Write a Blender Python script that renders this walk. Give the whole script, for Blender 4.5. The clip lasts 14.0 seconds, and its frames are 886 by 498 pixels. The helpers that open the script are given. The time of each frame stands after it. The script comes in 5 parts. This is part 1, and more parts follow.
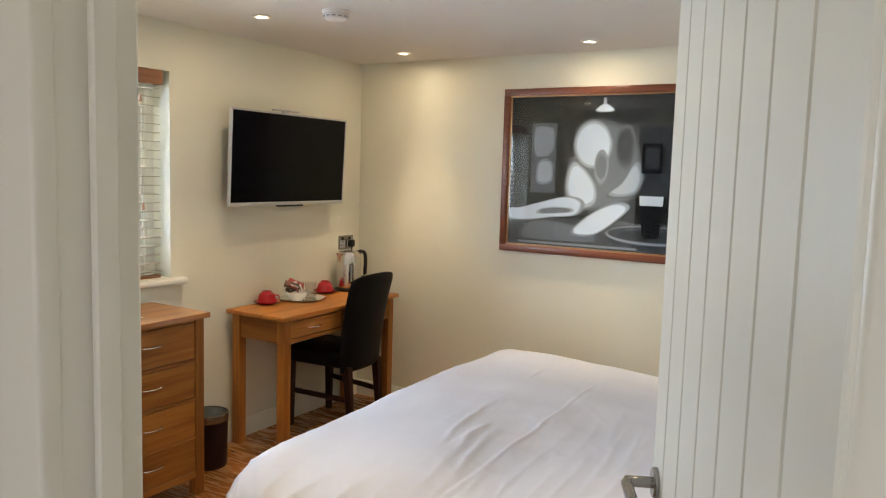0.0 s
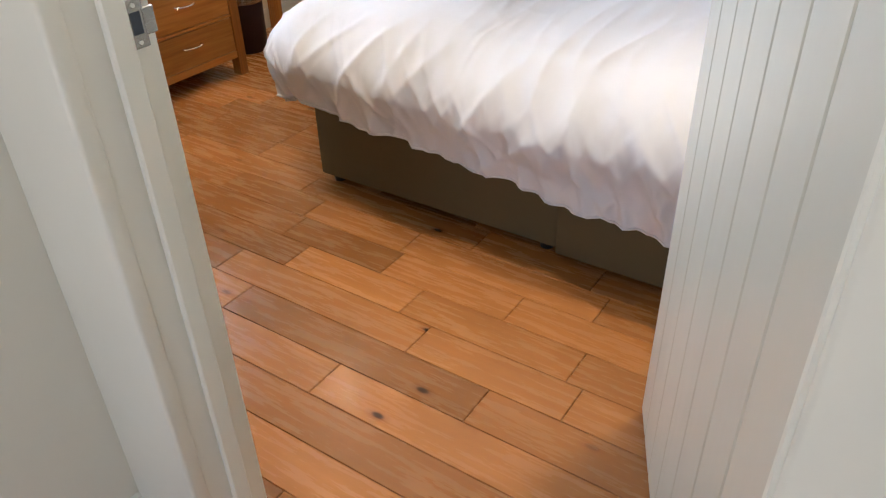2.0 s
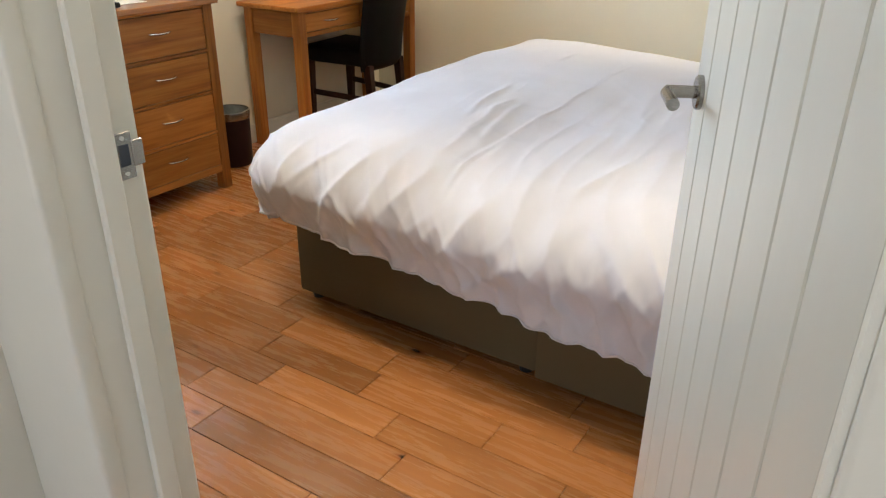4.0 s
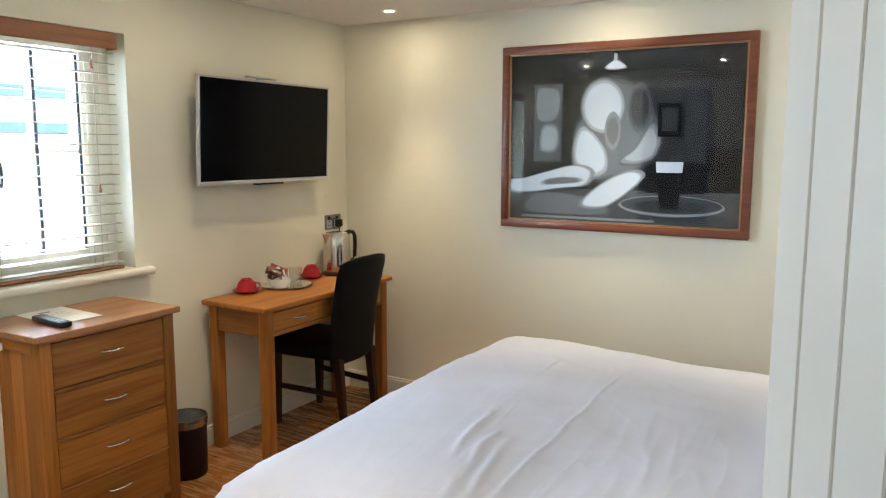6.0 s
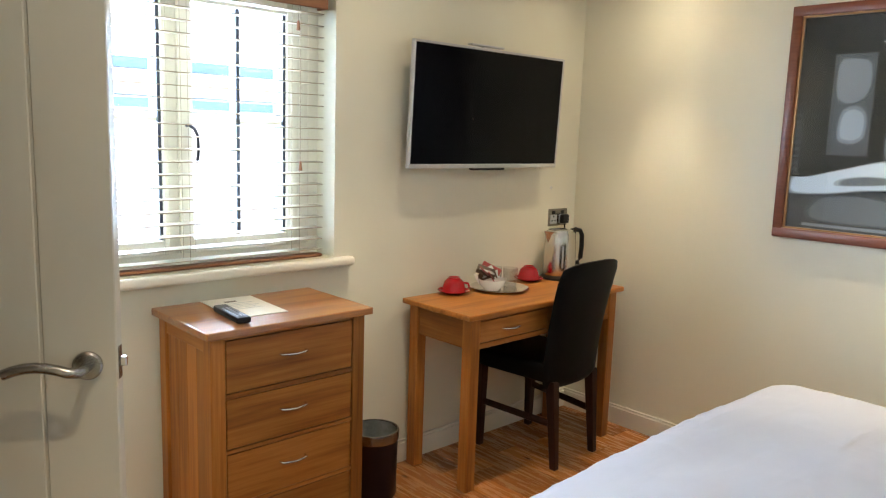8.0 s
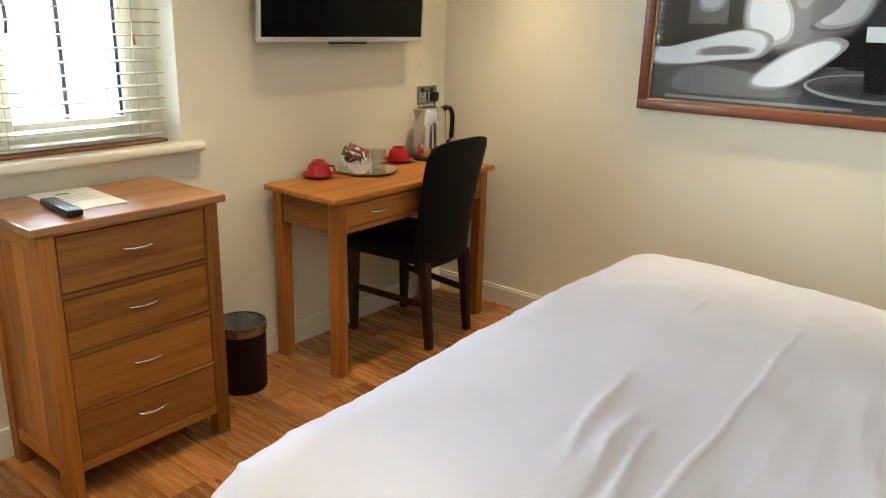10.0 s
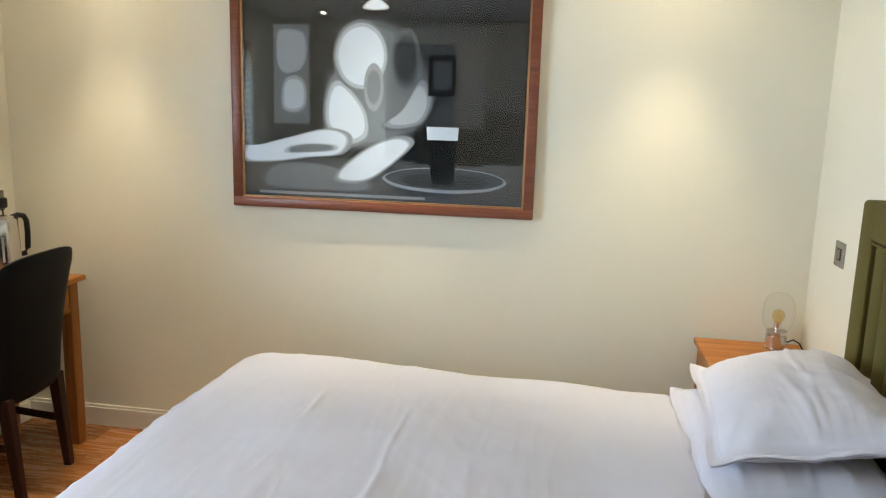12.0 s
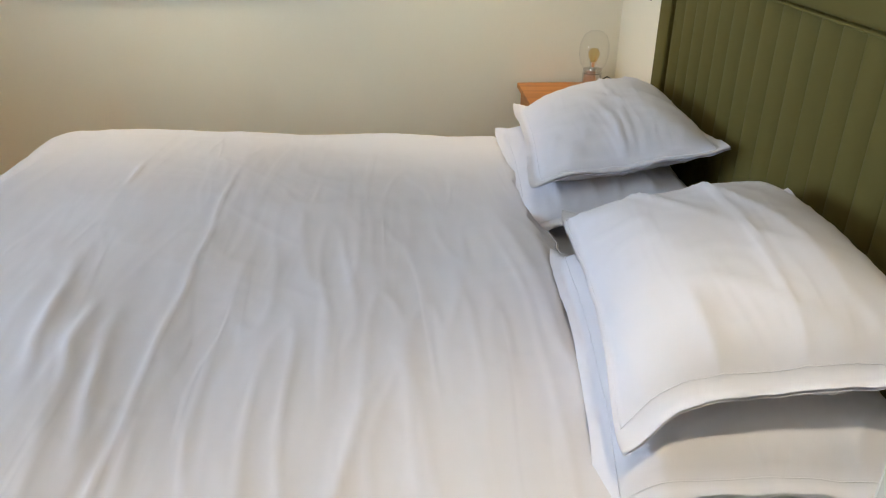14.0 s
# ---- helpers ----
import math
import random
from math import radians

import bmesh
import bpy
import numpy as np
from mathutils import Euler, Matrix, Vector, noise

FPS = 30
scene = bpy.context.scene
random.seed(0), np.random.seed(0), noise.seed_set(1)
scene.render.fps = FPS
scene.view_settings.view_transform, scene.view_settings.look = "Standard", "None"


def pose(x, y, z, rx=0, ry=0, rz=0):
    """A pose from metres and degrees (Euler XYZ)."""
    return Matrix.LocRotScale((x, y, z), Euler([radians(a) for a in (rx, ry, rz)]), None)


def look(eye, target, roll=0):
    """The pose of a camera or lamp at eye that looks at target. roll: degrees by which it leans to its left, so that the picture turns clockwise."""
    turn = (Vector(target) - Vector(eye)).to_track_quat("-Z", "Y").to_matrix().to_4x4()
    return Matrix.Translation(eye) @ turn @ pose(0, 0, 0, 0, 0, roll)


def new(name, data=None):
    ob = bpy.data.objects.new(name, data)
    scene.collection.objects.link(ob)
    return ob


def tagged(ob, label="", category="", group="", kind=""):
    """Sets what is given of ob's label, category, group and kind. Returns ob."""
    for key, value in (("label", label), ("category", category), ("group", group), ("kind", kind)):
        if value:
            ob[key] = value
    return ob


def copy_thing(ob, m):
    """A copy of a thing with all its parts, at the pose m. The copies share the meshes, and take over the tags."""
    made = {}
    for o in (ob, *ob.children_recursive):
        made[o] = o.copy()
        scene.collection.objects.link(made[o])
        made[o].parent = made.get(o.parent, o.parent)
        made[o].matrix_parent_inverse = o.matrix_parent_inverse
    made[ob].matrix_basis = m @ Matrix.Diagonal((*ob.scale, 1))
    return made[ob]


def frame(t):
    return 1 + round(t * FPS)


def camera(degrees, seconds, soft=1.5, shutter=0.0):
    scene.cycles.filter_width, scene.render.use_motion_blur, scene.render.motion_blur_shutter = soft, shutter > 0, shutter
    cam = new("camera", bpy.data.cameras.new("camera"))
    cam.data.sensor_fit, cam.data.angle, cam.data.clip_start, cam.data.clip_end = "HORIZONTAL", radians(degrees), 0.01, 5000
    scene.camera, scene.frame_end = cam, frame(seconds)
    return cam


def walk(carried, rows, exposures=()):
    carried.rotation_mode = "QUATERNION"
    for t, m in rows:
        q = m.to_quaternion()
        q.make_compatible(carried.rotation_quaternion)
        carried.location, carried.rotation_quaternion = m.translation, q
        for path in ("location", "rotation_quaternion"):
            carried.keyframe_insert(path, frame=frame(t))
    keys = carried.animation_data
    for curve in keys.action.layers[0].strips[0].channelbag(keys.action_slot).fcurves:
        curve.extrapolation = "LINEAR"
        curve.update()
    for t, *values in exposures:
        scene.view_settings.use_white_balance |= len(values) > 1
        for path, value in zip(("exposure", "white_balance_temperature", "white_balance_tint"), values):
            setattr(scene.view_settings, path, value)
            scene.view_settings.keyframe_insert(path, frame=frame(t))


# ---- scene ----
cam = camera(60.80, 14.0, soft=1.2)
PATH = [
    (0, (-0.069, 0.149, 1.502), (-1.093, 1.856, 1.299), 1.70),
    (0.5, (-0.073, 0.182, 1.408), (-1.174, 1.810, 1.035), 0.12),
    (1, (-0.075, 0.177, 1.359), (-1.163, 1.733, 0.731), -0.92),
    (1.5, (-0.081, 0.193, 1.291), (-1.113, 1.652, 0.394), -1.35),
    (2, (-0.075, 0.205, 1.248), (-1.021, 1.568, 0.131), -1.74),
    (2.2, (-0.079, 0.208, 1.222), (-0.988, 1.547, 0.047), -1.42),
    (4.3, (-0.094, 0.232, 1.304), (-1.095, 1.807, 0.585), 1.16),
    (4.5, (-0.091, 0.241, 1.333), (-1.120, 1.847, 0.733), 1.24),
    (5, (-0.117, 0.275, 1.384), (-1.152, 1.941, 0.992), 1.14),
    (5.5, (-0.227, 0.357, 1.420), (-1.196, 2.081, 1.117), 0.35),
    (6, (-0.293, 0.472, 1.473), (-1.293, 2.183, 1.206), 0.15),
    (6.5, (-0.404, 0.609, 1.467), (-1.559, 2.231, 1.279), 0.35),
    (7, (-0.515, 0.735, 1.442), (-1.811, 2.250, 1.284), 0.79),
    (7.2, (-0.567, 0.787, 1.456), (-1.912, 2.257, 1.289), 0.83),
    (9.3, (-0.727, 1.066, 1.399), (-2.200, 2.308, 0.862), 0.82),
    (9.5, (-0.707, 1.071, 1.404), (-2.115, 2.372, 0.833), 0.97),
    (10, (-0.701, 1.083, 1.393), (-1.881, 2.589, 0.810), 1.63),
    (10.5, (-0.681, 1.094, 1.397), (-1.686, 2.748, 0.891), 1.61),
    (11, (-0.660, 1.137, 1.409), (-1.496, 2.903, 0.980), 1.56),
    (11.5, (-0.659, 1.150, 1.457), (-1.252, 3.021, 1.068), 1.40),
    (12, (-0.680, 1.149, 1.478), (-0.999, 3.090, 1.113), 1.64),
    (12.5, (-0.671, 1.145, 1.469), (-0.769, 3.111, 1.114), 1.59),
    (13, (-0.676, 1.146, 1.463), (-0.644, 3.092, 1.003), 1.91),
    (13.5, (-0.669, 1.149, 1.409), (-0.585, 3.030, 0.734), 1.42),
    (14, (-0.652, 1.135, 1.380), (-0.534, 2.920, 0.487), 0.62),
]
EXPOSURE = [                                # seconds, stops, kelvin, tint
    (0.0, 1.06, 6850, 13), (0.5, 1.10, 6550, 15), (1.5, 1.43, 6500, 16), (2.2, 1.50, 6450, 13), (4.3, 1.32, 6650, 12),
    (5.0, 1.14, 6700, 11), (5.5, 1.10, 6500, 10), (6.0, 1.15, 6400, 10), (7.0, 1.23, 6300, 10), (9.3, 1.24, 6850, 11),
    (11.0, 1.24, 7200, 11), (11.5, 1.22, 6850, 10), (12.0, 1.20, 6500, 10), (12.8, 1.11, 6250, 10), (13.5, 1.03, 6200, 10), (14.0, 0.95, 6600, 10)]
walk(cam, [(t, look(eye, target, roll)) for t, eye, target, roll in PATH], EXPOSURE)

# ---- plan, metres ----
W, E, N, S, H = -3.117, 0.237, 4.14, 0.765, 2.18      # bedroom walls and ceiling
HALL_W, HALL_E, HALL_N, HALL_S = -1.085, 0.42, 0.652, -1.25
# last three lie out of view; (-1.47, 1.30) is guessed, added for fill
SPOTS = [(-2.59, 3.84), (-1.465, 3.85), (-0.34, 3.85), (-2.605, 2.72), (-0.34, 1.62), (-1.47, 1.30), (-2.60, 1.36)]

# ---- world, sun, lamps ----
world = bpy.data.worlds.new("world")
scene.world = world
world.use_nodes = True
wn = world.node_tree
sky = wn.nodes.new("ShaderNodeTexSky")
sky.sky_type, sky.sun_disc = "NISHITA", False
sky.sun_elevation, sky.sun_rotation = radians(42), radians(75)
background = wn.nodes["Background"]
background.inputs["Strength"].default_value = 0.15
wn.links.new(sky.outputs["Color"], background.inputs["Color"])

sun_data = bpy.data.lights.new("sun", "SUN")
sun_data.energy, sun_data.angle, sun_data.color = 5.0, radians(0.5), (1.0, 0.95, 0.87)
sun = new("sun", sun_data)
az, el = radians(75), radians(42)
sun.matrix_world = look((0, 0, 0), (-math.sin(az) * math.cos(el), -math.cos(az) * math.cos(el), -math.sin(el)))

window_data = bpy.data.lights.new("window_daylight", "AREA")
window_data.shape, window_data.size, window_data.size_y = "RECTANGLE", 1.05, 0.95
window_data.energy, window_data.color = 80.0, (0.58, 0.77, 1.0)
window_lamp = new("window_daylight", window_data)
window_lamp.matrix_world = look((W - 0.30, 2.06, 1.46), (W + 1.0, 2.06, 1.30))

# added lamp standing in for daylight that reaches the hall from behind the camera
hall_data = bpy.data.lights.new("doorway_daylight", "AREA")
hall_data.shape, hall_data.size, hall_data.size_y = "RECTANGLE", 0.7, 1.6
hall_data.energy, hall_data.color = 3.8, (0.84, 0.90, 1.0)
hall_lamp = new("doorway_daylight", hall_data)
hall_lamp.matrix_world = look((0.0, HALL_S - 0.10, 0.90), (-0.75, 0.6, 0.85))

for sx, sy in SPOTS:
    spot_data = bpy.data.lights.new("downlight_beam", "SPOT")
    spot_data.energy, spot_data.color = 27.5, (1.0, 0.84, 0.58)
    spot_data.spot_size, spot_data.spot_blend, spot_data.shadow_soft_size = radians(66), 1.0, 0.035
    lamp_ob = new("downlight_beam", spot_data)
    lamp_ob.matrix_world = look((sx, sy, H - 0.012), (sx, sy, 0))
    spill_data = bpy.data.lights.new("downlight_spill", "AREA")
    spill_data.shape, spill_data.size = "DISK", 0.05
    spill_data.energy, spill_data.color = 0.90, (1.0, 0.85, 0.61)
    spill_ob = new("downlight_spill", spill_data)
    spill_ob.matrix_world = look((sx, sy, H - 0.010), (sx, sy, 0))

# ---- materials ----
def nodes_of(name):
    m = bpy.data.materials.new(name)
    m.use_nodes = True
    nt = m.node_tree
    return m, nt, nt.nodes["Principled BSDF"]


def noise_node(nt, coord, scale, detail=4.0, stretch=None, rough=0.55):
    tex = nt.nodes.new("ShaderNodeTexNoise")
    tex.inputs["Scale"].default_value, tex.inputs["Detail"].default_value, tex.inputs["Roughness"].default_value = scale, detail, rough
    src = coord
    if stretch:
        mp = nt.nodes.new("ShaderNodeMapping")
        mp.inputs["Scale"].default_value = stretch
        nt.links.new(coord, mp.inputs["Vector"])
        src = mp.outputs["Vector"]
    nt.links.new(src, tex.inputs["Vector"])
    return tex


def ramp_node(nt, fac, stops):
    r = nt.nodes.new("ShaderNodeValToRGB")
    while len(r.color_ramp.elements) < len(stops):
        r.color_ramp.elements.new(0.5)
    for el_, (p, c) in zip(r.color_ramp.elements, stops):
        el_.position, el_.color = p, (*c, 1)
    nt.links.new(fac, r.inputs["Fac"])
    return r


def bump_node(nt, bsdf, height, strength, distance):
    b = nt.nodes.new("ShaderNodeBump")
    b.inputs["Strength"].default_value, b.inputs["Distance"].default_value = strength, distance
    nt.links.new(height, b.inputs["Height"])
    nt.links.new(b.outputs["Normal"], bsdf.inputs["Normal"])
    return b


def painted(name, color, rough=0.5, scale=6.0, vary=0.04, bump=0.15, grain=140.0, metal=0.0, coat=0.0, stretch=None):
    """A surface of one colour with mild large stains and fine relief."""
    m, nt, b = nodes_of(name)
    co = nt.nodes.new("ShaderNodeTexCoord").outputs["Object"]
    big = noise_node(nt, co, scale, 5.0, stretch)
    lo, hi = [max(0, c * (1 - vary)) for c in color], [min(1, c * (1 + vary)) for c in color]
    r = ramp_node(nt, big.outputs["Fac"], [(0.3, lo), (0.7, hi)])
    nt.links.new(r.outputs["Color"], b.inputs["Base Color"])
    mr = nt.nodes.new("ShaderNodeMapRange")
    mr.inputs["To Min"].default_value, mr.inputs["To Max"].default_value = max(0.02, rough - 0.07), min(1, rough + 0.07)
    fine = noise_node(nt, co, grain, 3.0, stretch)
    nt.links.new(fine.outputs["Fac"], mr.inputs["Value"])
    nt.links.new(mr.outputs["Result"], b.inputs["Roughness"])
    b.inputs["Metallic"].default_value = metal
    b.inputs["Coat Weight"].default_value = coat
    if bump:
        bump_node(nt, b, fine.outputs["Fac"], bump, 0.001)
    return m


def wood(name, dark, mid, light, axis, rough=0.35, rnd=0.35, scale=1.0, knots=False, coat=0.0):
    """Oak-like wood with its grain along one axis; each object has its own shift and tone."""
    m, nt, b = nodes_of(name)
    co = nt.nodes.new("ShaderNodeTexCoord").outputs["Object"]
    info = nt.nodes.new("ShaderNodeObjectInfo")
    shift = nt.nodes.new("ShaderNodeVectorMath")
    shift.operation = "MULTIPLY_ADD"
    shift.inputs[1].default_value = (1, 1, 1)
    comb = nt.nodes.new("ShaderNodeCombineXYZ")
    mul = nt.nodes.new("ShaderNodeMath")
    mul.operation = "MULTIPLY"
    mul.inputs[1].default_value = 37.0
    nt.links.new(info.outputs["Random"], mul.inputs[0])
    for k in "XYZ":
        nt.links.new(mul.outputs[0], comb.inputs[k])
    nt.links.new(co, shift.inputs[0])
    nt.links.new(comb.outputs[0], shift.inputs[2])
    vec = shift.outputs[0]
    st = [14.0 * scale] * 3
    st["xyz".index(axis)] = 1.1 * scale
    fine_st = [(55.0 if knots else 90.0) * scale] * 3
    fine_st["xyz".index(axis)] = (5.0 if knots else 3.0) * scale
    cathedral = noise_node(nt, vec, 1.0, 3.0, st)
    wave = nt.nodes.new("ShaderNodeMath")
    wave.operation = "SINE"
    wm = nt.nodes.new("ShaderNodeMath")
    wm.operation = "MULTIPLY"
    wm.inputs[1].default_value = 8.0 if knots else 17.0
    nt.links.new(cathedral.outputs["Fac"], wm.inputs[0])
    nt.links.new(wm.outputs[0], wave.inputs[0])
    half = nt.nodes.new("ShaderNodeMapRange")
    half.inputs["From Min"].default_value, half.inputs["From Max"].default_value = -1, 1
    nt.links.new(wave.outputs[0], half.inputs["Value"])
    grain = noise_node(nt, vec, 1.0, 4.0, fine_st, 0.7)
    mix = nt.nodes.new("ShaderNodeMix")
    mix.data_type = "FLOAT"
    mix.inputs[0].default_value = 0.62 if knots else 0.76
    nt.links.new(half.outputs["Result"], mix.inputs[2])
    nt.links.new(grain.outputs["Fac"], mix.inputs[3])
    r = ramp_node(nt, mix.outputs[0], [(0.12 if knots else 0.18, dark), (0.5, mid), (0.88, light)])
    colour = r.outputs["Color"]
    tone = nt.nodes.new("ShaderNodeMapRange")
    tone.inputs["To Min"].default_value, tone.inputs["To Max"].default_value = 1 - rnd, 1 + rnd
    nt.links.new(info.outputs["Random"], tone.inputs["Value"])
    hsv = nt.nodes.new("ShaderNodeHueSaturation")
    nt.links.new(colour, hsv.inputs["Color"])
    nt.links.new(tone.outputs["Result"], hsv.inputs["Value"])
    colour = hsv.outputs["Color"]
    if knots:
        kst = [4.2] * 3
        kst["xyz".index(axis)] = 1.9
        mp = nt.nodes.new("ShaderNodeMapping")
        mp.inputs["Scale"].default_value = kst
        nt.links.new(vec, mp.inputs["Vector"])
        vor = nt.nodes.new("ShaderNodeTexVoronoi")
        vor.voronoi_dimensions = "2D"
        vor.inputs["Scale"].default_value = 1.6
        nt.links.new(mp.outputs["Vector"], vor.inputs["Vector"])
        kr = ramp_node(nt, vor.outputs["Distance"], [(0.026, (0.04, 0.02, 0.010)), (0.040, (0.22, 0.14, 0.09)), (0.060, (0.74, 0.64, 0.56)), (0.12, (1, 1, 1))])
        km = nt.nodes.new("ShaderNodeMix")
        km.data_type, km.blend_type = "RGBA", "MULTIPLY"
        sep = nt.nodes.new("ShaderNodeSeparateColor")
        some = nt.nodes.new("ShaderNodeMapRange")
        some.inputs["From Min"].default_value, some.inputs["From Max"].default_value, some.inputs["To Max"].default_value = 0.50, 0.85, 0.95
        nt.links.new(vor.outputs["Color"], sep.inputs[0])
        nt.links.new(sep.outputs[0], some.inputs["Value"])
        nt.links.new(some.outputs["Result"], km.inputs[0])
        nt.links.new(colour, km.inputs[6])
        nt.links.new(kr.outputs["Color"], km.inputs[7])
        colour = km.outputs[2]
    nt.links.new(colour, b.inputs["Base Color"])
    rr = nt.nodes.new("ShaderNodeMapRange")
    rr.inputs["To Min"].default_value, rr.inputs["To Max"].default_value = rough - 0.06, rough + 0.12
    nt.links.new(grain.outputs["Fac"], rr.inputs["Value"])
    nt.links.new(rr.outputs["Result"], b.inputs["Roughness"])
    b.inputs["Coat Weight"].default_value = coat
    b.inputs["Coat Roughness"].default_value = 0.12
    bump_node(nt, b, grain.outputs["Fac"], 0.12, 0.0015)
    return m


def cloth(name, color, weave=900.0, crease=0.5, rough=0.85, sheen=0.15, rumple=0.0):
    m, nt, b = nodes_of(name)
    co = nt.nodes.new("ShaderNodeTexCoord").outputs["Object"]
    big = noise_node(nt, co, 3.0, 6.0)
    r = ramp_node(nt, big.outputs["Fac"], [(0.3, [c * 0.95 for c in color]), (0.7, color)])
    nt.links.new(r.outputs["Color"], b.inputs["Base Color"])
    b.inputs["Roughness"].default_value = rough
    b.inputs["Sheen Weight"].default_value = sheen
    soft = noise_node(nt, co, 9.0, 2.0, (1.0, 0.4, 1.0), 0.4)
    fine = noise_node(nt, co, weave, 2.0)
    add = nt.nodes.new("ShaderNodeMath")
    add.operation = "MULTIPLY_ADD"
    add.inputs[1].default_value = 0.02
    nt.links.new(fine.outputs["Fac"], add.inputs[0])
    nt.links.new(soft.outputs["Fac"], add.inputs[2])
    height = add.outputs[0]
    if rumple:
        thin = noise_node(nt, co, 8.0, 2.0, (1.0, 0.16, 0.5), 0.5)
        thin.inputs["Distortion"].default_value = 0.6
        crest = ramp_node(nt, thin.outputs["Fac"], [(0.40, (0, 0, 0)), (0.50, (1, 1, 1)), (0.60, (0, 0, 0))])
        crest.color_ramp.interpolation = "EASE"
        more = nt.nodes.new("ShaderNodeMath")
        more.operation = "MULTIPLY_ADD"
        more.inputs[1].default_value = rumple
        nt.links.new(crest.outputs["Color"], more.inputs[0])
        nt.links.new(height, more.inputs[2])
        height = more.outputs[0]
    bump_node(nt, b, height, crease, 0.02)
    return m


def glass(name, tint=(1, 1, 1), rough=0.0, face=0.045):
    """Thin clear glass: mostly clear, with a Fresnel gloss."""
    m = bpy.data.materials.new(name)
    m.use_nodes = True
    nt = m.node_tree
    nt.nodes.clear()
    out = nt.nodes.new("ShaderNodeOutputMaterial")
    mix = nt.nodes.new("ShaderNodeMixShader")
    clear = nt.nodes.new("ShaderNodeBsdfTransparent")
    gloss = nt.nodes.new("ShaderNodeBsdfGlossy")
    facing = nt.nodes.new("ShaderNodeLayerWeight")
    facing.inputs["Blend"].default_value = 0.5
    steep = nt.nodes.new("ShaderNodeMath")
    steep.operation = "POWER"
    steep.inputs[1].default_value = 4.0
    fres = nt.nodes.new("ShaderNodeMath")
    fres.operation = "MULTIPLY_ADD"
    fres.inputs[1].default_value, fres.inputs[2].default_value = 0.75, face
    nt.links.new(facing.outputs["Facing"], steep.inputs[0])
    nt.links.new(steep.outputs[0], fres.inputs[0])
    clear.inputs["Color"].default_value = (*tint, 1)
    gloss.inputs["Roughness"].default_value = rough
    nt.links.new(fres.outputs[0], mix.inputs[0])
    nt.links.new(clear.outputs[0], mix.inputs[1])
    nt.links.new(gloss.outputs[0], mix.inputs[2])
    nt.links.new(mix.outputs[0], out.inputs["Surface"])
    return m


def glowing(name, color, strength):
    m, nt, b = nodes_of(name)
    b.inputs["Base Color"].default_value = (*color, 1)
    b.inputs["Emission Color"].default_value = (*color, 1)
    b.inputs["Emission Strength"].default_value = strength
    return m


WALL = painted("wall_paint", (0.75, 0.72, 0.59), 0.72, 1.3, 0.03, 0.25, 70.0)
CEIL = painted("ceiling_paint", (0.74, 0.71, 0.66), 0.85, 1.5, 0.02, 0.2, 60.0)
HALL_WALL = painted("hall_paint", (0.74, 0.71, 0.62), 0.75, 1.5, 0.03, 0.2, 80.0)
GLOSS_WHITE = painted("satin_white_woodwork", (0.78, 0.75, 0.66), 0.38, 2.5, 0.03, 0.06, 30.0)
DOOR_PAINT = painted("cream_door_paint", (0.63, 0.60, 0.51), 0.34, 2.0, 0.03, 0.06, 40.0, stretch=(1, 1, 0.15))
OAK_X = wood("oak_grain_x", (0.185, 0.056, 0.011), (0.340, 0.124, 0.023), (0.49, 0.208, 0.049), "x", 0.42, 0.17)
OAK_Y = wood("oak_grain_y", (0.185, 0.056, 0.011), (0.340, 0.124, 0.023), (0.49, 0.208, 0.049), "y", 0.42, 0.17)
OAK_Z = wood("oak_grain_z", (0.185, 0.056, 0.011), (0.340, 0.124, 0.023), (0.49, 0.208, 0.049), "z", 0.42, 0.26)
OAK_TOP = wood("oak_waxed_top", (0.185, 0.056, 0.011), (0.340, 0.124, 0.023), (0.49, 0.208, 0.049), "y", 0.32, 0.10, 1.0, False, 0.7)
PLANK = wood("oiled_oak_plank", (0.305, 0.123, 0.039), (0.375, 0.157, 0.050), (0.44, 0.198, 0.068), "x", 0.24, 0.32, 1.0, True, 0.08)
UNDERLAY = painted("dark_joint", (0.05, 0.025, 0.012), 0.9)
BLIND_BROWN = wood("blind_brown_wood", (0.16, 0.055, 0.024), (0.26, 0.10, 0.042), (0.34, 0.145, 0.065), "y", 0.45, 0.1)
SLAT = painted("cream_slat", (0.36, 0.30, 0.21), 0.4, 3.0, 0.03, 0.05)
FRAME_WOOD = wood("mahogany_frame", (0.09, 0.022, 0.010), (0.155, 0.042, 0.018), (0.22, 0.07, 0.03), "x", 0.32, 0.08)
GILT = painted("gilt_slip", (0.42, 0.23, 0.10), 0.35, 20, 0.15, 0.2, metal=0.6)
LINEN = cloth("white_cotton", (0.668, 0.668, 0.745), 700.0, 0.30, 0.8, 0.1, 0.11)
SHEET = cloth("white_sheet", (0.70, 0.71, 0.77), 800.0, 0.35, 0.8, 0.1)
OLIVE = cloth("olive_fabric", (0.120, 0.097, 0.029), 1200.0, 0.12, 0.8, 0.0)
DIVAN = cloth("dark_olive_divan_fabric", (0.120, 0.096, 0.055), 1000.0, 0.1, 0.85, 0.0)
LEATHER = painted("black_leather", (0.006, 0.006, 0.0065), 0.46, 8, 0.25, 0.35, 260.0)
DARK_WOOD = wood("dark_stained_wood", (0.012, 0.004, 0.003), (0.028, 0.010, 0.007), (0.05, 0.018, 0.012), "z", 0.35, 0.1)
STEEL = painted("brushed_steel", (0.34, 0.325, 0.305), 0.26, 30, 0.06, 0.1, 200.0, 1.0, stretch=(1, 1, 8))
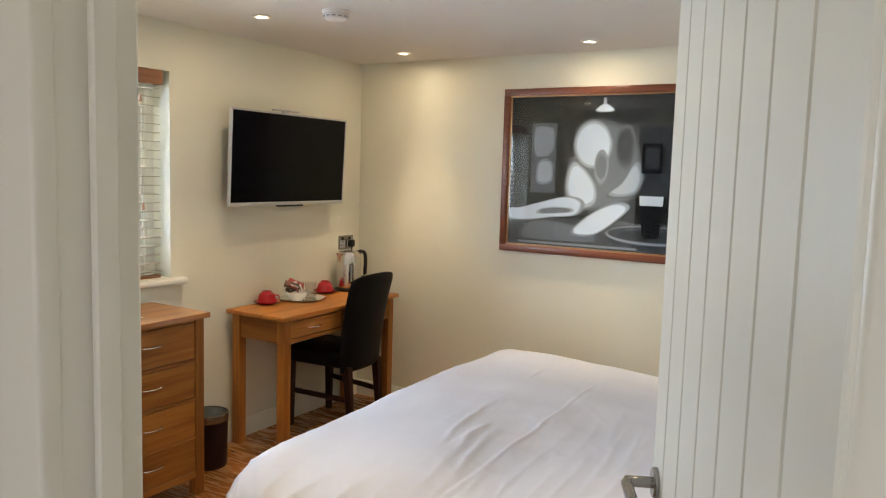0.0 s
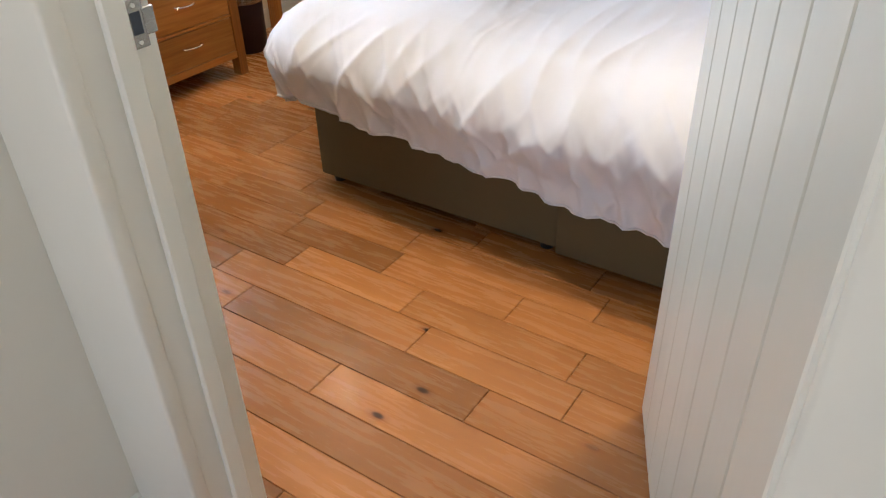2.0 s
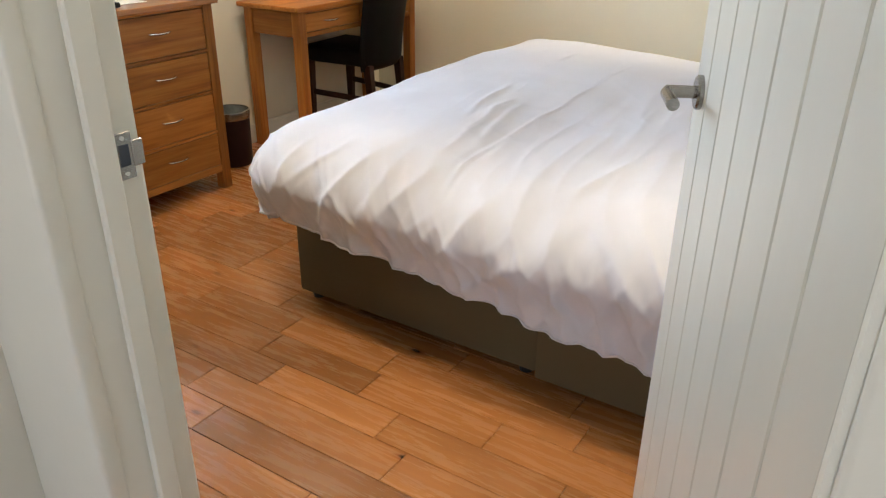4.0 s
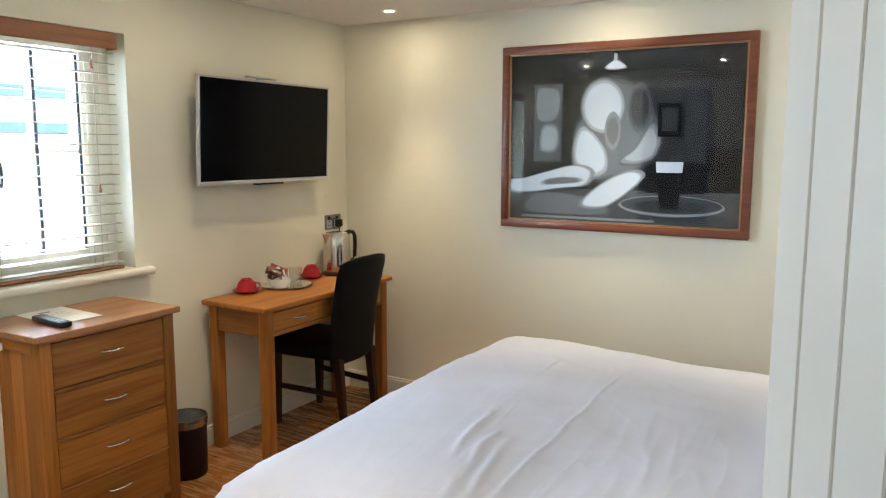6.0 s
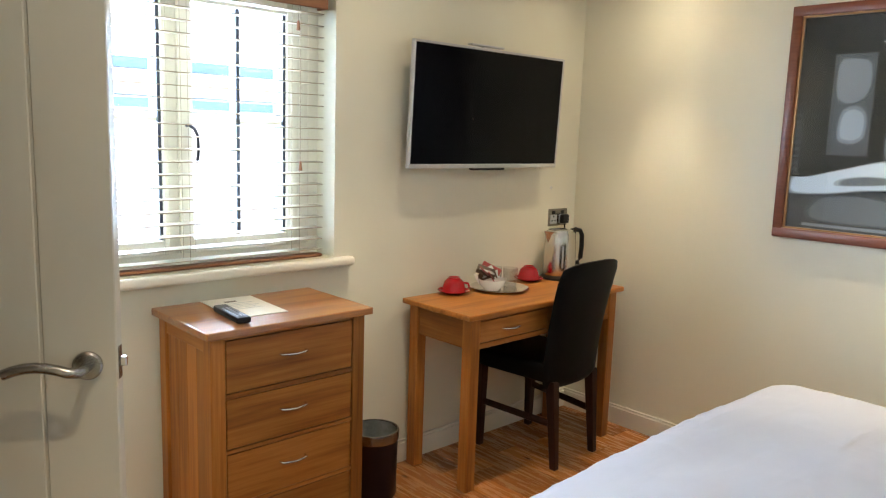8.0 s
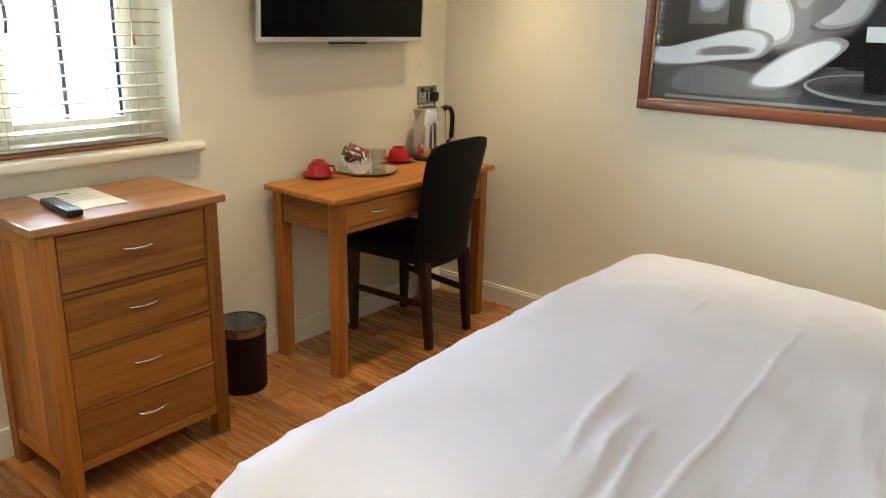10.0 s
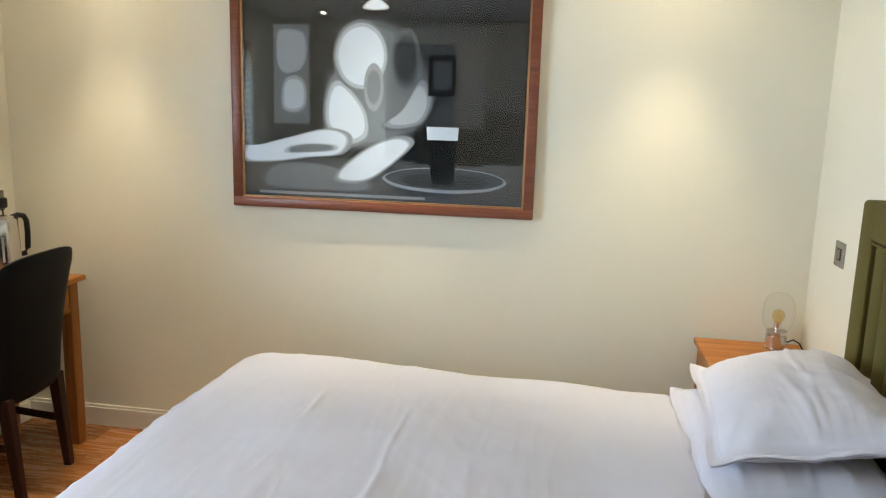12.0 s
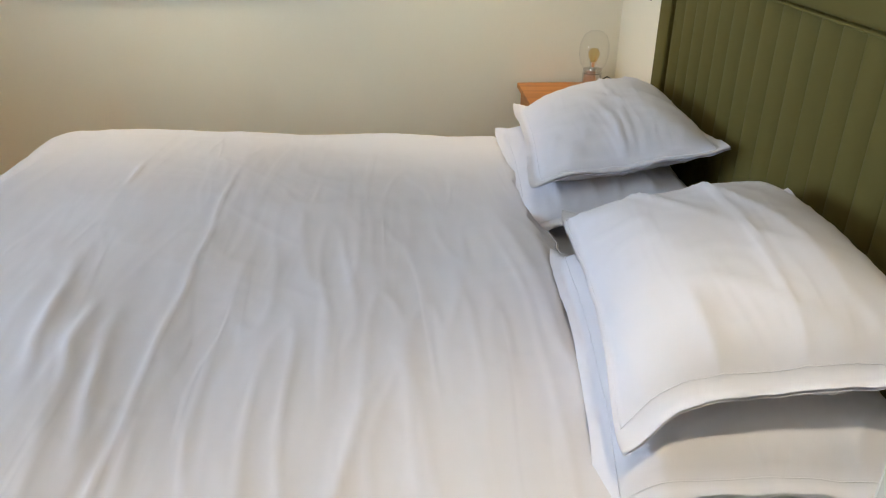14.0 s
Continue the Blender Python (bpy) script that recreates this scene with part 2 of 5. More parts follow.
KETTLE_STEEL = painted("polished_kettle_steel", (0.62, 0.60, 0.57), 0.20, 30, 0.05, 0.08, 220.0, 1.0, stretch=(1, 1, 0.1))
CHROME = painted("polished_chrome", (0.75, 0.74, 0.72), 0.12, 10, 0.03, 0.0, 90.0, 1.0)
SILVER = painted("silver_plastic", (0.55, 0.55, 0.56), 0.35, 8, 0.03, 0.05, 120.0, 0.5)
BLACK = painted("black_plastic", (0.014, 0.014, 0.015), 0.35, 10, 0.2, 0.1)
SCREEN = painted("tv_screen", (0.002, 0.002, 0.003), 0.16, 4, 0.1, 0.0)
BIN_BROWN = painted("dark_brown_leatherette", (0.022, 0.010, 0.011), 0.5, 8, 0.2, 0.4, 180.0)
LINER = painted("thin_bin_liner", (0.20, 0.22, 0.22), 0.25, 20, 0.3, 0.6, 60.0)
RED = painted("red_glaze", (0.40, 0.006, 0.013), 0.14, 10, 0.05, 0.0, 60, coat=0.2)
CHINA = painted("white_china", (0.80, 0.79, 0.76), 0.15, 10, 0.02, 0.0, coat=0.5)
WHITE_PLASTIC = painted("white_plastic", (0.80, 0.79, 0.76), 0.4, 10, 0.02, 0.05)
PAPER = painted("off_white_paper", (0.74, 0.71, 0.64), 0.8, 14, 0.04, 0.1)
SACHET_RED = painted("sachet_red", (0.36, 0.05, 0.04), 0.35, 30, 0.2, 0.1)
SACHET_BROWN = painted("sachet_brown", (0.10, 0.055, 0.03), 0.35, 30, 0.3, 0.1)
BUTTON_GREY = painted("grey_rubber", (0.35, 0.37, 0.40), 0.6, 20, 0.1, 0.1)
GLASS = glass("clear_glass")
TABLE_GLASS = glass("moulded_glass", (0.95, 0.955, 0.95), 0.05, 0.09)
GLOBE_GLASS = glass("thin_globe_glass", (0.985, 0.985, 0.98), 0.0, 0.02)
AMBER_GLASS = glass("amber_glass", (0.97, 0.86, 0.62), 0.0, 0.06)
BULB = glowing("lamp_face", (1.0, 0.84, 0.6), 14.0)
BRASS = painted("brass", (0.62, 0.42, 0.16), 0.3, 20, 0.1, 0.05, metal=1.0)
BAR_DARK = painted("slate_glazing_bar", (0.045, 0.055, 0.075), 0.5, 10, 0.1, 0.1)
GROUND = painted("pale_paving", (0.55, 0.53, 0.50), 0.85, 0.6, 0.15, 0.3, 30.0)
RENDER = painted("pale_render", (0.80, 0.79, 0.76), 0.9, 0.5, 0.06, 0.3, 20.0)
BACKDROP_BLUE = painted("backdrop_blue", (0.10, 0.21, 0.32), 0.7, 2.0, 0.15, 0.3, 30.0)
for dull, level in ((LEATHER, 0.09), (SCREEN, 0.10), (BLACK, 0.2), (BIN_BROWN, 0.2), (DARK_WOOD, 0.2), (OAK_X, 0.35), (OAK_Y, 0.35), (OAK_Z, 0.35), (OLIVE, 0.15), (DIVAN, 0.15)):
    dull.node_tree.nodes["Principled BSDF"].inputs["Specular IOR Level"].default_value = level
PIC = {"charcoal": painted("print_charcoal", (0.012, 0.017, 0.022), 0.75, 5, 0.3, 0.0)}
for tone in range(10):
    ink = 0.014 * (0.70 / 0.014) ** (tone / 9)
    PIC[tone] = painted("print_tone", (ink * 0.84, ink * 0.97, ink * 1.10), 0.75, 3, 0.12 if tone < 8 else 0.06, 0.0)

for flat_ink in PIC.values():
    flat_ink.node_tree.nodes["Principled BSDF"].inputs["Specular IOR Level"].default_value = 0.0

# ---- mesh helpers ----
def box(x0, x1, y0, y1, z0, z1, bevel=0.0, bm=None, seg=1):
    """A box, with bevelled edges; added to bm if given."""
    b = bmesh.new()
    bmesh.ops.create_cube(b, size=1.0)
    for v in b.verts:
        v.co = Vector(((x0 + x1) / 2 + v.co.x * (x1 - x0), (y0 + y1) / 2 + v.co.y * (y1 - y0), (z0 + z1) / 2 + v.co.z * (z1 - z0)))
    if bevel:
        bmesh.ops.bevel(b, geom=list(b.edges), offset=bevel, segments=seg, affect="EDGES", profile=0.5)
    return merge(bm, b) if bm else b


def merge(bm, other):
    me = bpy.data.meshes.new("tmp")
    other.to_mesh(me)
    bm.from_mesh(me)
    bpy.data.meshes.remove(me)
    other.free()
    return bm


def lathe(profile, seg=32, bm=None, squash=1.0):
    """Turns rows of (radius, z) round the z axis."""
    b = bmesh.new()
    rings = []
    for r, z in profile:
        if r < 1e-5:
            rings.append([b.verts.new((0, 0, z))])
        else:
            rings.append([b.verts.new((r * math.cos(2 * math.pi * k / seg), squash * r * math.sin(2 * math.pi * k / seg), z)) for k in range(seg)])
    for a, c in zip(rings, rings[1:]):
        for k in range(seg):
            j = (k + 1) % seg
            vs = [a[k % len(a)], a[j % len(a)], c[j % len(c)], c[k % len(c)]]
            vs = list(dict.fromkeys(vs))
            if len(vs) > 2:
                b.faces.new(vs)
    bmesh.ops.recalc_face_normals(b, faces=list(b.faces))
    return merge(bm, b) if bm else b


def tube(points, radius, seg=10, bm=None, flat=1.0):
    """A round bar along points, closed at its ends."""
    b = bmesh.new()
    pts = [Vector(p) for p in points]
    rings, up = [], Vector((0, 0, 1))
    for k, p in enumerate(pts):
        d = (pts[min(k + 1, len(pts) - 1)] - pts[max(k - 1, 0)]).normalized()
        side = d.cross(up if abs(d.z) < 0.95 else Vector((1, 0, 0))).normalized()
        over = side.cross(d)
        rings.append([b.verts.new(p + radius * (math.cos(2 * math.pi * j / seg) * side * flat + math.sin(2 * math.pi * j / seg) * over)) for j in range(seg)])
    for a, c in zip(rings, rings[1:]):
        for j in range(seg):
            b.faces.new((a[j], a[(j + 1) % seg], c[(j + 1) % seg], c[j]))
    b.faces.new(rings[0][::-1]), b.faces.new(rings[-1])
    bmesh.ops.recalc_face_normals(b, faces=list(b.faces))
    return merge(bm, b) if bm else b


def moved(bm, m):
    bmesh.ops.transform(bm, matrix=m, verts=list(bm.verts))
    return bm


def mesh_of(bm, name, material, smooth=None):
    me = bpy.data.meshes.new(name)
    bmesh.ops.recalc_face_normals(bm, faces=list(bm.faces))
    bm.to_mesh(me)
    bm.free()
    me.materials.append(material)
    if smooth is not None:
        me.set_sharp_from_angle(angle=radians(smooth)) if smooth < 180 else None
        me.polygons.foreach_set("use_smooth", [True] * len(me.polygons))
        me.update()
    return me


def part(name, bm, material, parent, label="", smooth=None):
    """Links a bmesh as one mesh object under a thing or a part."""
    ob = new(name, mesh_of(bm, name, material, smooth))
    ob.parent = parent
    return tagged(ob, label)


def thing(name, label, category, m=None, group="", kind=""):
    """An Empty at the thing's base, which parents its parts."""
    ob = new(name)
    ob.empty_display_size = 0.1
    if m is not None:
        ob.matrix_basis = m
    return tagged(ob, label, category, group, kind)


def solid(name, bm, material, label, category, m=None, group="", kind="", smooth=None):
    """A thing of a single mesh."""
    ob = new(name, mesh_of(bm, name, material, smooth))
    if m is not None:
        ob.matrix_basis = m
    return tagged(ob, label, category, group, kind)


def structure(name, bm, material, label, category, smooth=None):
    return solid(name, bm, material, label, category, kind="structure", smooth=smooth)


# ---- large structure ----
WIN_Y0, WIN_Y1, WIN_Z0, WIN_Z1, WALL_T = 1.50, 2.625, 0.945, 1.945, 0.26
DOOR_H = 1.98
OPEN_X0, OPEN_X1 = -0.897, -0.080          # entrance opening
BATH_X0, BATH_X1 = -2.43, -1.66            # second doorway

bm = box(W - WALL_T, W, S - 0.135, WIN_Y0, -0.1, H + 0.1)
box(W - WALL_T, W, WIN_Y1, N + 0.2, -0.1, H + 0.1, bm=bm)
box(W - WALL_T, W, WIN_Y0, WIN_Y1, -0.1, WIN_Z0, bm=bm)
box(W - WALL_T, W, WIN_Y0, WIN_Y1, WIN_Z1, H + 0.1, bm=bm)
structure("wall_west", bm, WALL, "cream painted plaster wall with a window opening", "wall")
structure("wall_north", box(W, E + 0.2, N, N + 0.2, -0.1, H + 0.1), WALL, "cream painted plaster wall behind the framed print", "wall")
structure("wall_east", box(E, E + 0.2, S, N, -0.1, H + 0.1), WALL, "cream painted plaster wall behind the headboard", "wall")
bm = box(W, BATH_X0, HALL_N, S, -0.1, H + 0.1)
box(BATH_X1, OPEN_X0 - 0.03, HALL_N, S, -0.1, H + 0.1, bm=bm)
box(OPEN_X1 + 0.03, HALL_E + 0.15, HALL_N, S, -0.1, H + 0.1, bm=bm)
box(BATH_X0, BATH_X1, HALL_N, S, DOOR_H + 0.02, H + 0.1, bm=bm)
box(OPEN_X0 - 0.03, OPEN_X1 + 0.03, HALL_N, S, DOOR_H + 0.03, H + 0.1, bm=bm)
structure("wall_south", bm, WALL, "cream painted wall with two doorways", "wall")
structure("ceiling", box(W - WALL_T, HALL_E + 0.15, HALL_S - 0.15, N + 0.2, H, H + 0.1), CEIL, "off-white plain painted ceiling", "ceiling")
structure("wall_hall_west", box(HALL_W - 0.1, HALL_W, HALL_S, HALL_N, -0.1, H), HALL_WALL, "pale plain painted hall wall", "wall")
structure("wall_hall_east", box(HALL_E, HALL_E + 0.15, HALL_S, HALL_N, -0.1, H), HALL_WALL, "pale plain painted hall wall", "wall")
# unseen end of the hall; its doorway is added to let daylight in
bm = box(HALL_W - 0.1, -0.95, HALL_S - 0.15, HALL_S, -0.1, H)
box(0.05, HALL_E + 0.15, HALL_S - 0.15, HALL_S, -0.1, H, bm=bm)
box(-0.95, 0.05, HALL_S - 0.15, HALL_S, 2.05, H, bm=bm)
structure("wall_hall_south", bm, HALL_WALL, "pale hall wall with an open outer doorway", "wall")
# unseen walls, added to keep outside light out of the side room
bm = box(W - WALL_T, HALL_W - 0.1, HALL_S - 0.15, HALL_S, -0.1, H)
box(W - WALL_T, W, HALL_S, HALL_N, -0.1, H, bm=bm)
structure("wall_side_closure", bm, HALL_WALL, "unseen plain walls added to close off the side room", "wall")
structure("floor_base", box(W - WALL_T, HALL_E + 0.15, HALL_S - 0.15, N + 0.2, -0.1, -0.017), UNDERLAY, "dark sub-floor below the oak planks", "floor")
structure("ground", box(-60, 60, -60, 60, -0.35, -0.15), GROUND, "pale sunlit paving outside", "ground")
# made-up pale wall fills the washed-out view through the window
structure("backdrop_wall", box(-16.3, -16.0, -14, 24, -0.15, 4.6), RENDER, "made-up pale backdrop wall for the bright view outside", "building")
# lower band stands for a blue fence, upper one for far hills
for lz0, lz1 in ((1.76, 2.00), (2.50, 2.74)):
    structure("backdrop_band", box(-15.99, -15.9, -14, 24, lz0, lz1), BACKDROP_BLUE, "distant blue band of the view outside, put on the pale backdrop", "ledge")

# skirting boards
def skirting(name, x0, x1, y0, y1):
    bm = box(x0, x1, y0, y1, 0.0, 0.085)
    cx, cy = (0.006 if x1 - x0 < 0.05 else 0), (0.006 if y1 - y0 < 0.05 else 0)
    box(x0, x1 - (cx if x0 < -1 else 0), y0 + (cy if y0 > 2 else 0), y1 - (cy if y0 < 2 else 0), 0.085, 0.097, bm=bm)
    return structure(name, bm, GLOSS_WHITE, "cream gloss painted skirting board", "baseboard")


skirting("baseboard_west", W, W + 0.018, S, N - 0.018)
skirting("baseboard_north", W, E, N - 0.018, N)
skirting("baseboard_east", E - 0.018, E, S, N - 0.018)
skirting("baseboard_hall_side", HALL_W, HALL_W + 0.018, HALL_S, HALL_N - 0.018)

# entrance door frame: lining, stop and moulded architrave
def lining(side):
    x = OPEN_X0 if side < 0 else OPEN_X1
    xo = x + side * 0.03
    bm = box(min(x, xo), max(x, xo), HALL_N, S, 0, DOOR_H + 0.03)
    return bm


door_frame = thing("door_frame", "cream painted moulded frame of the entrance doorway", "door frame", kind="structure")
for side in (-1, 1):
    x = OPEN_X0 if side < 0 else OPEN_X1
    part("lining", lining(side), GLOSS_WHITE, door_frame)
    part("stop", box(min(x, x - side * 0.012), max(x, x - side * 0.012), 0.704, 0.738, 0, DOOR_H - 0.012, 0.003), GLOSS_WHITE, door_frame)
    a, b = sorted((x + side * 0.008, x + side * 0.078))
    room_side = box(a, b, S, S + 0.018, 0, DOOR_H + 0.075, 0.005, seg=2)
    a2, b2 = sorted((x + side * 0.055, x + side * 0.078))
    box(a2, b2, S + 0.018, S + 0.025, 0, DOOR_H + 0.075, 0.003, bm=room_side, seg=2)
    part("architrave", room_side, GLOSS_WHITE, door_frame)
    far = HALL_W if side < 0 else x + 0.075
    a, b = sorted((x - side * 0.003, far))
    part("architrave", box(a, b, HALL_N - 0.018, HALL_N + 0.014, 0, DOOR_H + 0.075, 0.007, seg=3), GLOSS_WHITE, door_frame, "", 40)
part("head", box(OPEN_X0 - 0.03, OPEN_X1 + 0.03, HALL_N, S, DOOR_H, DOOR_H + 0.03), GLOSS_WHITE, door_frame)
for y0, y1 in ((HALL_N - 0.018, HALL_N), (S, S + 0.018)):
    part("architrave", box(OPEN_X0 - 0.008, OPEN_X1 + 0.008, y0 + 0.001, y1 - 0.001, DOOR_H + 0.005, DOOR_H + 0.075, 0.004), GLOSS_WHITE, door_frame)
plate = box(OPEN_X0, OPEN_X0 + 0.0025, 0.7385, 0.764, 0.943, 1.002, 0.0008)
strike = part("strike_plate", plate, STEEL, door_frame, "brushed steel strike plate")
part("strike_lip", box(OPEN_X0 + 0.0005, OPEN_X0 + 0.004, 0.762, 0.778, 0.957, 0.990, 0.001), STEEL, strike)
# no opening is cut: a dark box paints the shade inside the latch hole
part("latch_hole_shade", box(OPEN_X0 + 0.002, OPEN_X0 + 0.0032, 0.744, 0.758, 0.960, 0.987), BAR_DARK, strike)
for zz in (0.950, 0.995):
    part("screw", moved(lathe([(0, 0.0012), (0.003, 0.001), (0.0036, 0)], 10), Matrix.Translation((OPEN_X0 + 0.0025, 0.751, zz)) @ pose(0, 0, 0, 0, 90, 0)), CHROME, strike)


def lever(parent, face, x, z, toward, curved):
    """A lever handle on a rose; face: +1 or -1 along local y, toward: the way the lever points along local x."""
    h = part("door_handle", moved(lathe([(0, 0.009), (0.023, 0.009), (0.026, 0.006), (0.026, 0)], 28), Matrix.Translation((x, face * 0.0, z)) @ pose(0, 0, 0, -90 * face, 0, 0)), STEEL, parent, "brushed steel lever handle on a round rose", 40)
    out = face * 0.052
    if curved:
        pts = [(x, face * 0.008, z), (x, face * 0.03, z), (x + toward * 0.004, out * 0.9, z), (x + toward * 0.018, out, z + 0.002)]
        pts += [(x + toward * (0.018 + 0.105 * k / 6), out, z + 0.002 + 0.016 * math.sin(k / 6 * 2.2) - 0.014 * (k / 6) ** 2) for k in range(1, 7)]
    else:
        pts = [(x, face * 0.008, z), (x, face * 0.03, z), (x, out * 0.97, z), (x + toward * 0.010, out, z), (x + toward * 0.04, out, z), (x + toward * 0.080, out, z)]
    part("lever", tube(pts, 0.0095, 14), STEEL, h, "", 50)
    return h


def grooved_door(name, label, m, width, grooves, handle_z, curved, thick=0.040, backset=0.06):
    """A leaf in local coordinates: hinge edge at x=0, faces at y=0 and y=thick."""
    d = thing(name, label, "door", m, kind="structure")
    edges = [0.0] + list(grooves) + [width]
    gw = 0.0026
    part("leaf_core", box(0, width, 0.004, thick - 0.004, 0.008, DOOR_H - 0.004), DOOR_PAINT, d)
    for a, b in zip(edges, edges[1:]):
        for y0, y1 in ((0, 0.0045), (thick - 0.0045, thick)):
            bm = box(a + (gw if a > 0 else 0), b - (gw if b < width else 0), y0, y1, 0.008, DOOR_H - 0.004, 0.0018)
            part("board", bm, DOOR_PAINT, d)
    for face in (-1, 1):
        root = part("handle_mount", box(width - backset - 0.002, width - backset + 0.002, -0.001 if face < 0 else thick, 0.0 if face < 0 else thick + 0.001, handle_z - 0.002, handle_z + 0.002), STEEL, d)
        h = lever(root, face, width - backset, handle_z, -1, curved)
        h.location = (0, 0 if face < 0 else thick, 0)
        part("latch_plate", box(width, width + 0.0015, 0.009, 0.031, handle_z - 0.03, handle_z + 0.03), STEEL, d) if face < 0 else None
    part("latch_bolt", box(width + 0.001, width + 0.013, 0.014, 0.026, handle_z - 0.008, handle_z + 0.010, 0.002), CHROME, d)
    return d


ENTRY_ANGLE = 115.0
grooved_door("door_1", "cream painted door with vertical grooves, standing half open", pose(-0.092, 0.770, 0, 0, 0, ENTRY_ANGLE) @ Matrix.Diagonal((1, -1, 1, 1)), 0.724, [0.118, 0.226, 0.332, 0.436, 0.537, 0.637], 0.995, False, 0.040, 0.046)
grooved_door("door_2", "cream painted side-room door with a curved steel lever, standing open", pose(-2.462, 0.780, 0, 0, 0, 57.0), 0.762, [0.126, 0.636], 1.005, True, 0.04, 0.049)
bath_frame = thing("door_frame", "cream painted frame of the side-room doorway", "door frame", kind="structure")
for a, b in ((BATH_X0 - 0.07, BATH_X0), (BATH_X1, BATH_X1 + 0.07)):
    part("architrave", box(a, b, S, S + 0.018, 0, DOOR_H + 0.09, 0.004), GLOSS_WHITE, bath_frame)
part("architrave", box(BATH_X0, BATH_X1, S, S + 0.018, DOOR_H + 0.02, DOOR_H + 0.09, 0.004), GLOSS_WHITE, bath_frame)

# ---- window, blind, sill ----
window = thing("window_1", "cream painted casement window with dark glazing edges, daylight behind", "window", kind="structure")
xo, xi = W - 0.185, W - 0.120
fr = box(xo, xi, WIN_Y0, WIN_Y0 + 0.045, WIN_Z0, WIN_Z1)
box(xo, xi, WIN_Y1 - 0.045, WIN_Y1, WIN_Z0, WIN_Z1, bm=fr)
box(xo, xi, WIN_Y0 + 0.045, WIN_Y1 - 0.045, WIN_Z0, WIN_Z0 + 0.045, bm=fr)
box(xo, xi, WIN_Y0 + 0.045, WIN_Y1 - 0.045, WIN_Z1 - 0.045, WIN_Z1, bm=fr)
part("window_frame", fr, GLOSS_WHITE, window)
part("mullion", box(xo, xi, 2.018, 2.058, WIN_Z0 + 0.045, WIN_Z1 - 0.045, 0.003), GLOSS_WHITE, window)
part("jamb_lining", box(xo, xi, 2.530, WIN_Y1 - 0.045, WIN_Z0 + 0.045, WIN_Z1 - 0.045, 0.003), GLOSS_WHITE, window)
for y0, y1, stile0, stile1, barred in ((WIN_Y0 + 0.045, 2.018, 0.05, 0.018, False), (2.058, 2.530, 0.05, 0.05, True)):
    z0, z1 = WIN_Z0 + 0.045, WIN_Z1 - 0.045
    c0, c1 = xo + 0.01, xi + 0.012
    sash = box(c0, c1, y0, y0 + stile0, z0, z1, 0.003)
    box(c0, c1, y1 - stile1, y1, z0, z1, 0.003, bm=sash)
    box(c0, c1, y0 + stile0, y1 - stile1, z0, z0 + 0.05, 0.003, bm=sash)
    box(c0, c1, y0 + stile0, y1 - stile1, z1 - 0.05, z1, 0.003, bm=sash)
    s_ob = part("casement", sash, GLOSS_WHITE, window)
    ya = y1 - stile1 - 0.013
    part("glazing_edge", box(c0 - 0.012, c1 - 0.01, ya, ya + 0.012, z0 + 0.05, z1 - 0.05), BAR_DARK, s_ob)
    if barred:
        ym = 2.286
        part("glazing_bar", box(c0, c1 - 0.012, ym - 0.008, ym + 0.008, z0 + 0.05, z1 - 0.05, 0.003), BAR_DARK, s_ob)
    part("glazing_bar", box(c0 + 0.004, c1 - 0.016, y0 + stile0 + 0.012, ya, 1.445, 1.463, 0.003), GLOSS_WHITE, s_ob)
    pane = part("pane", box(c0 + 0.02, c0 + 0.024, y0 + stile0, y1 - stile1, z0 + 0.05, z1 - 0.05), GLASS, s_ob)
    pane.visible_shadow = False
handle_bm = tube([(xi + 0.010, 2.085, 1.435), (xi + 0.035, 2.085, 1.435), (xi + 0.040, 2.100, 1.425), (xi + 0.040, 2.112, 1.400), (xi + 0.038, 2.115, 1.35), (xi + 0.034, 2.112, 1.315)], 0.006, 8)
part("window_handle", handle_bm, BAR_DARK, window, "dark metal window fastener")
sill_bm = box(W - 0.12, W + 0.004, WIN_Y0, WIN_Y1, WIN_Z0 - 0.030, WIN_Z0 - 0.002)
box(W, W + 0.045, WIN_Y0 - 0.075, WIN_Y1 + 0.075, WIN_Z0 - 0.034, WIN_Z0 + 0.001, 0.013, bm=sill_bm, seg=3)
part("window_sill", sill_bm, GLOSS_WHITE, window, "cream gloss window board with rounded nose", 40)

blind = thing("venetian_blind", "cream slatted blind with brown wooden valance and bottom rail, slats open", "blind", Matrix.Translation((W - 0.045, 0, WIN_Z0)))
BY0, BY1 = WIN_Y0 + 0.012, 2.592
part("valance", box(0.030, 0.042, BY0, BY1, 0.930, 0.9985, 0.003), BLIND_BROWN, blind, "brown wooden valance")
part("valance", box(-0.02, 0.030, BY1 - 0.012, BY1, 0.930, 0.9985, 0.003), BLIND_BROWN, blind, "brown wooden valance return")
part("head_rail", box(-0.03, 0.026, BY0 + 0.01, BY1 - 0.014, 0.945, 0.995, 0.002), SLAT, blind)
part("bottom_rail", box(-0.024, 0.024, BY0 + 0.006, BY1 - 0.004, 0.002, 0.014, 0.004), BLIND_BROWN, blind, "brown wooden bottom rail")
slat_me = None
for k in range(22):
    z = 0.032 + k * 0.0420
    if slat_me is None:
        sb = box(-0.025, 0.025, BY0 + 0.008, BY1 - 0.006, -0.0017, 0.0017, 0.0006)
        slat_me = mesh_of(sb, "slat", SLAT)
    ob = new("slat", slat_me)
    ob.parent = blind
    ob.matrix_basis = pose(0, 0, z, 0, 2.0 + 1.5 * math.sin(k * 2.3), 0)
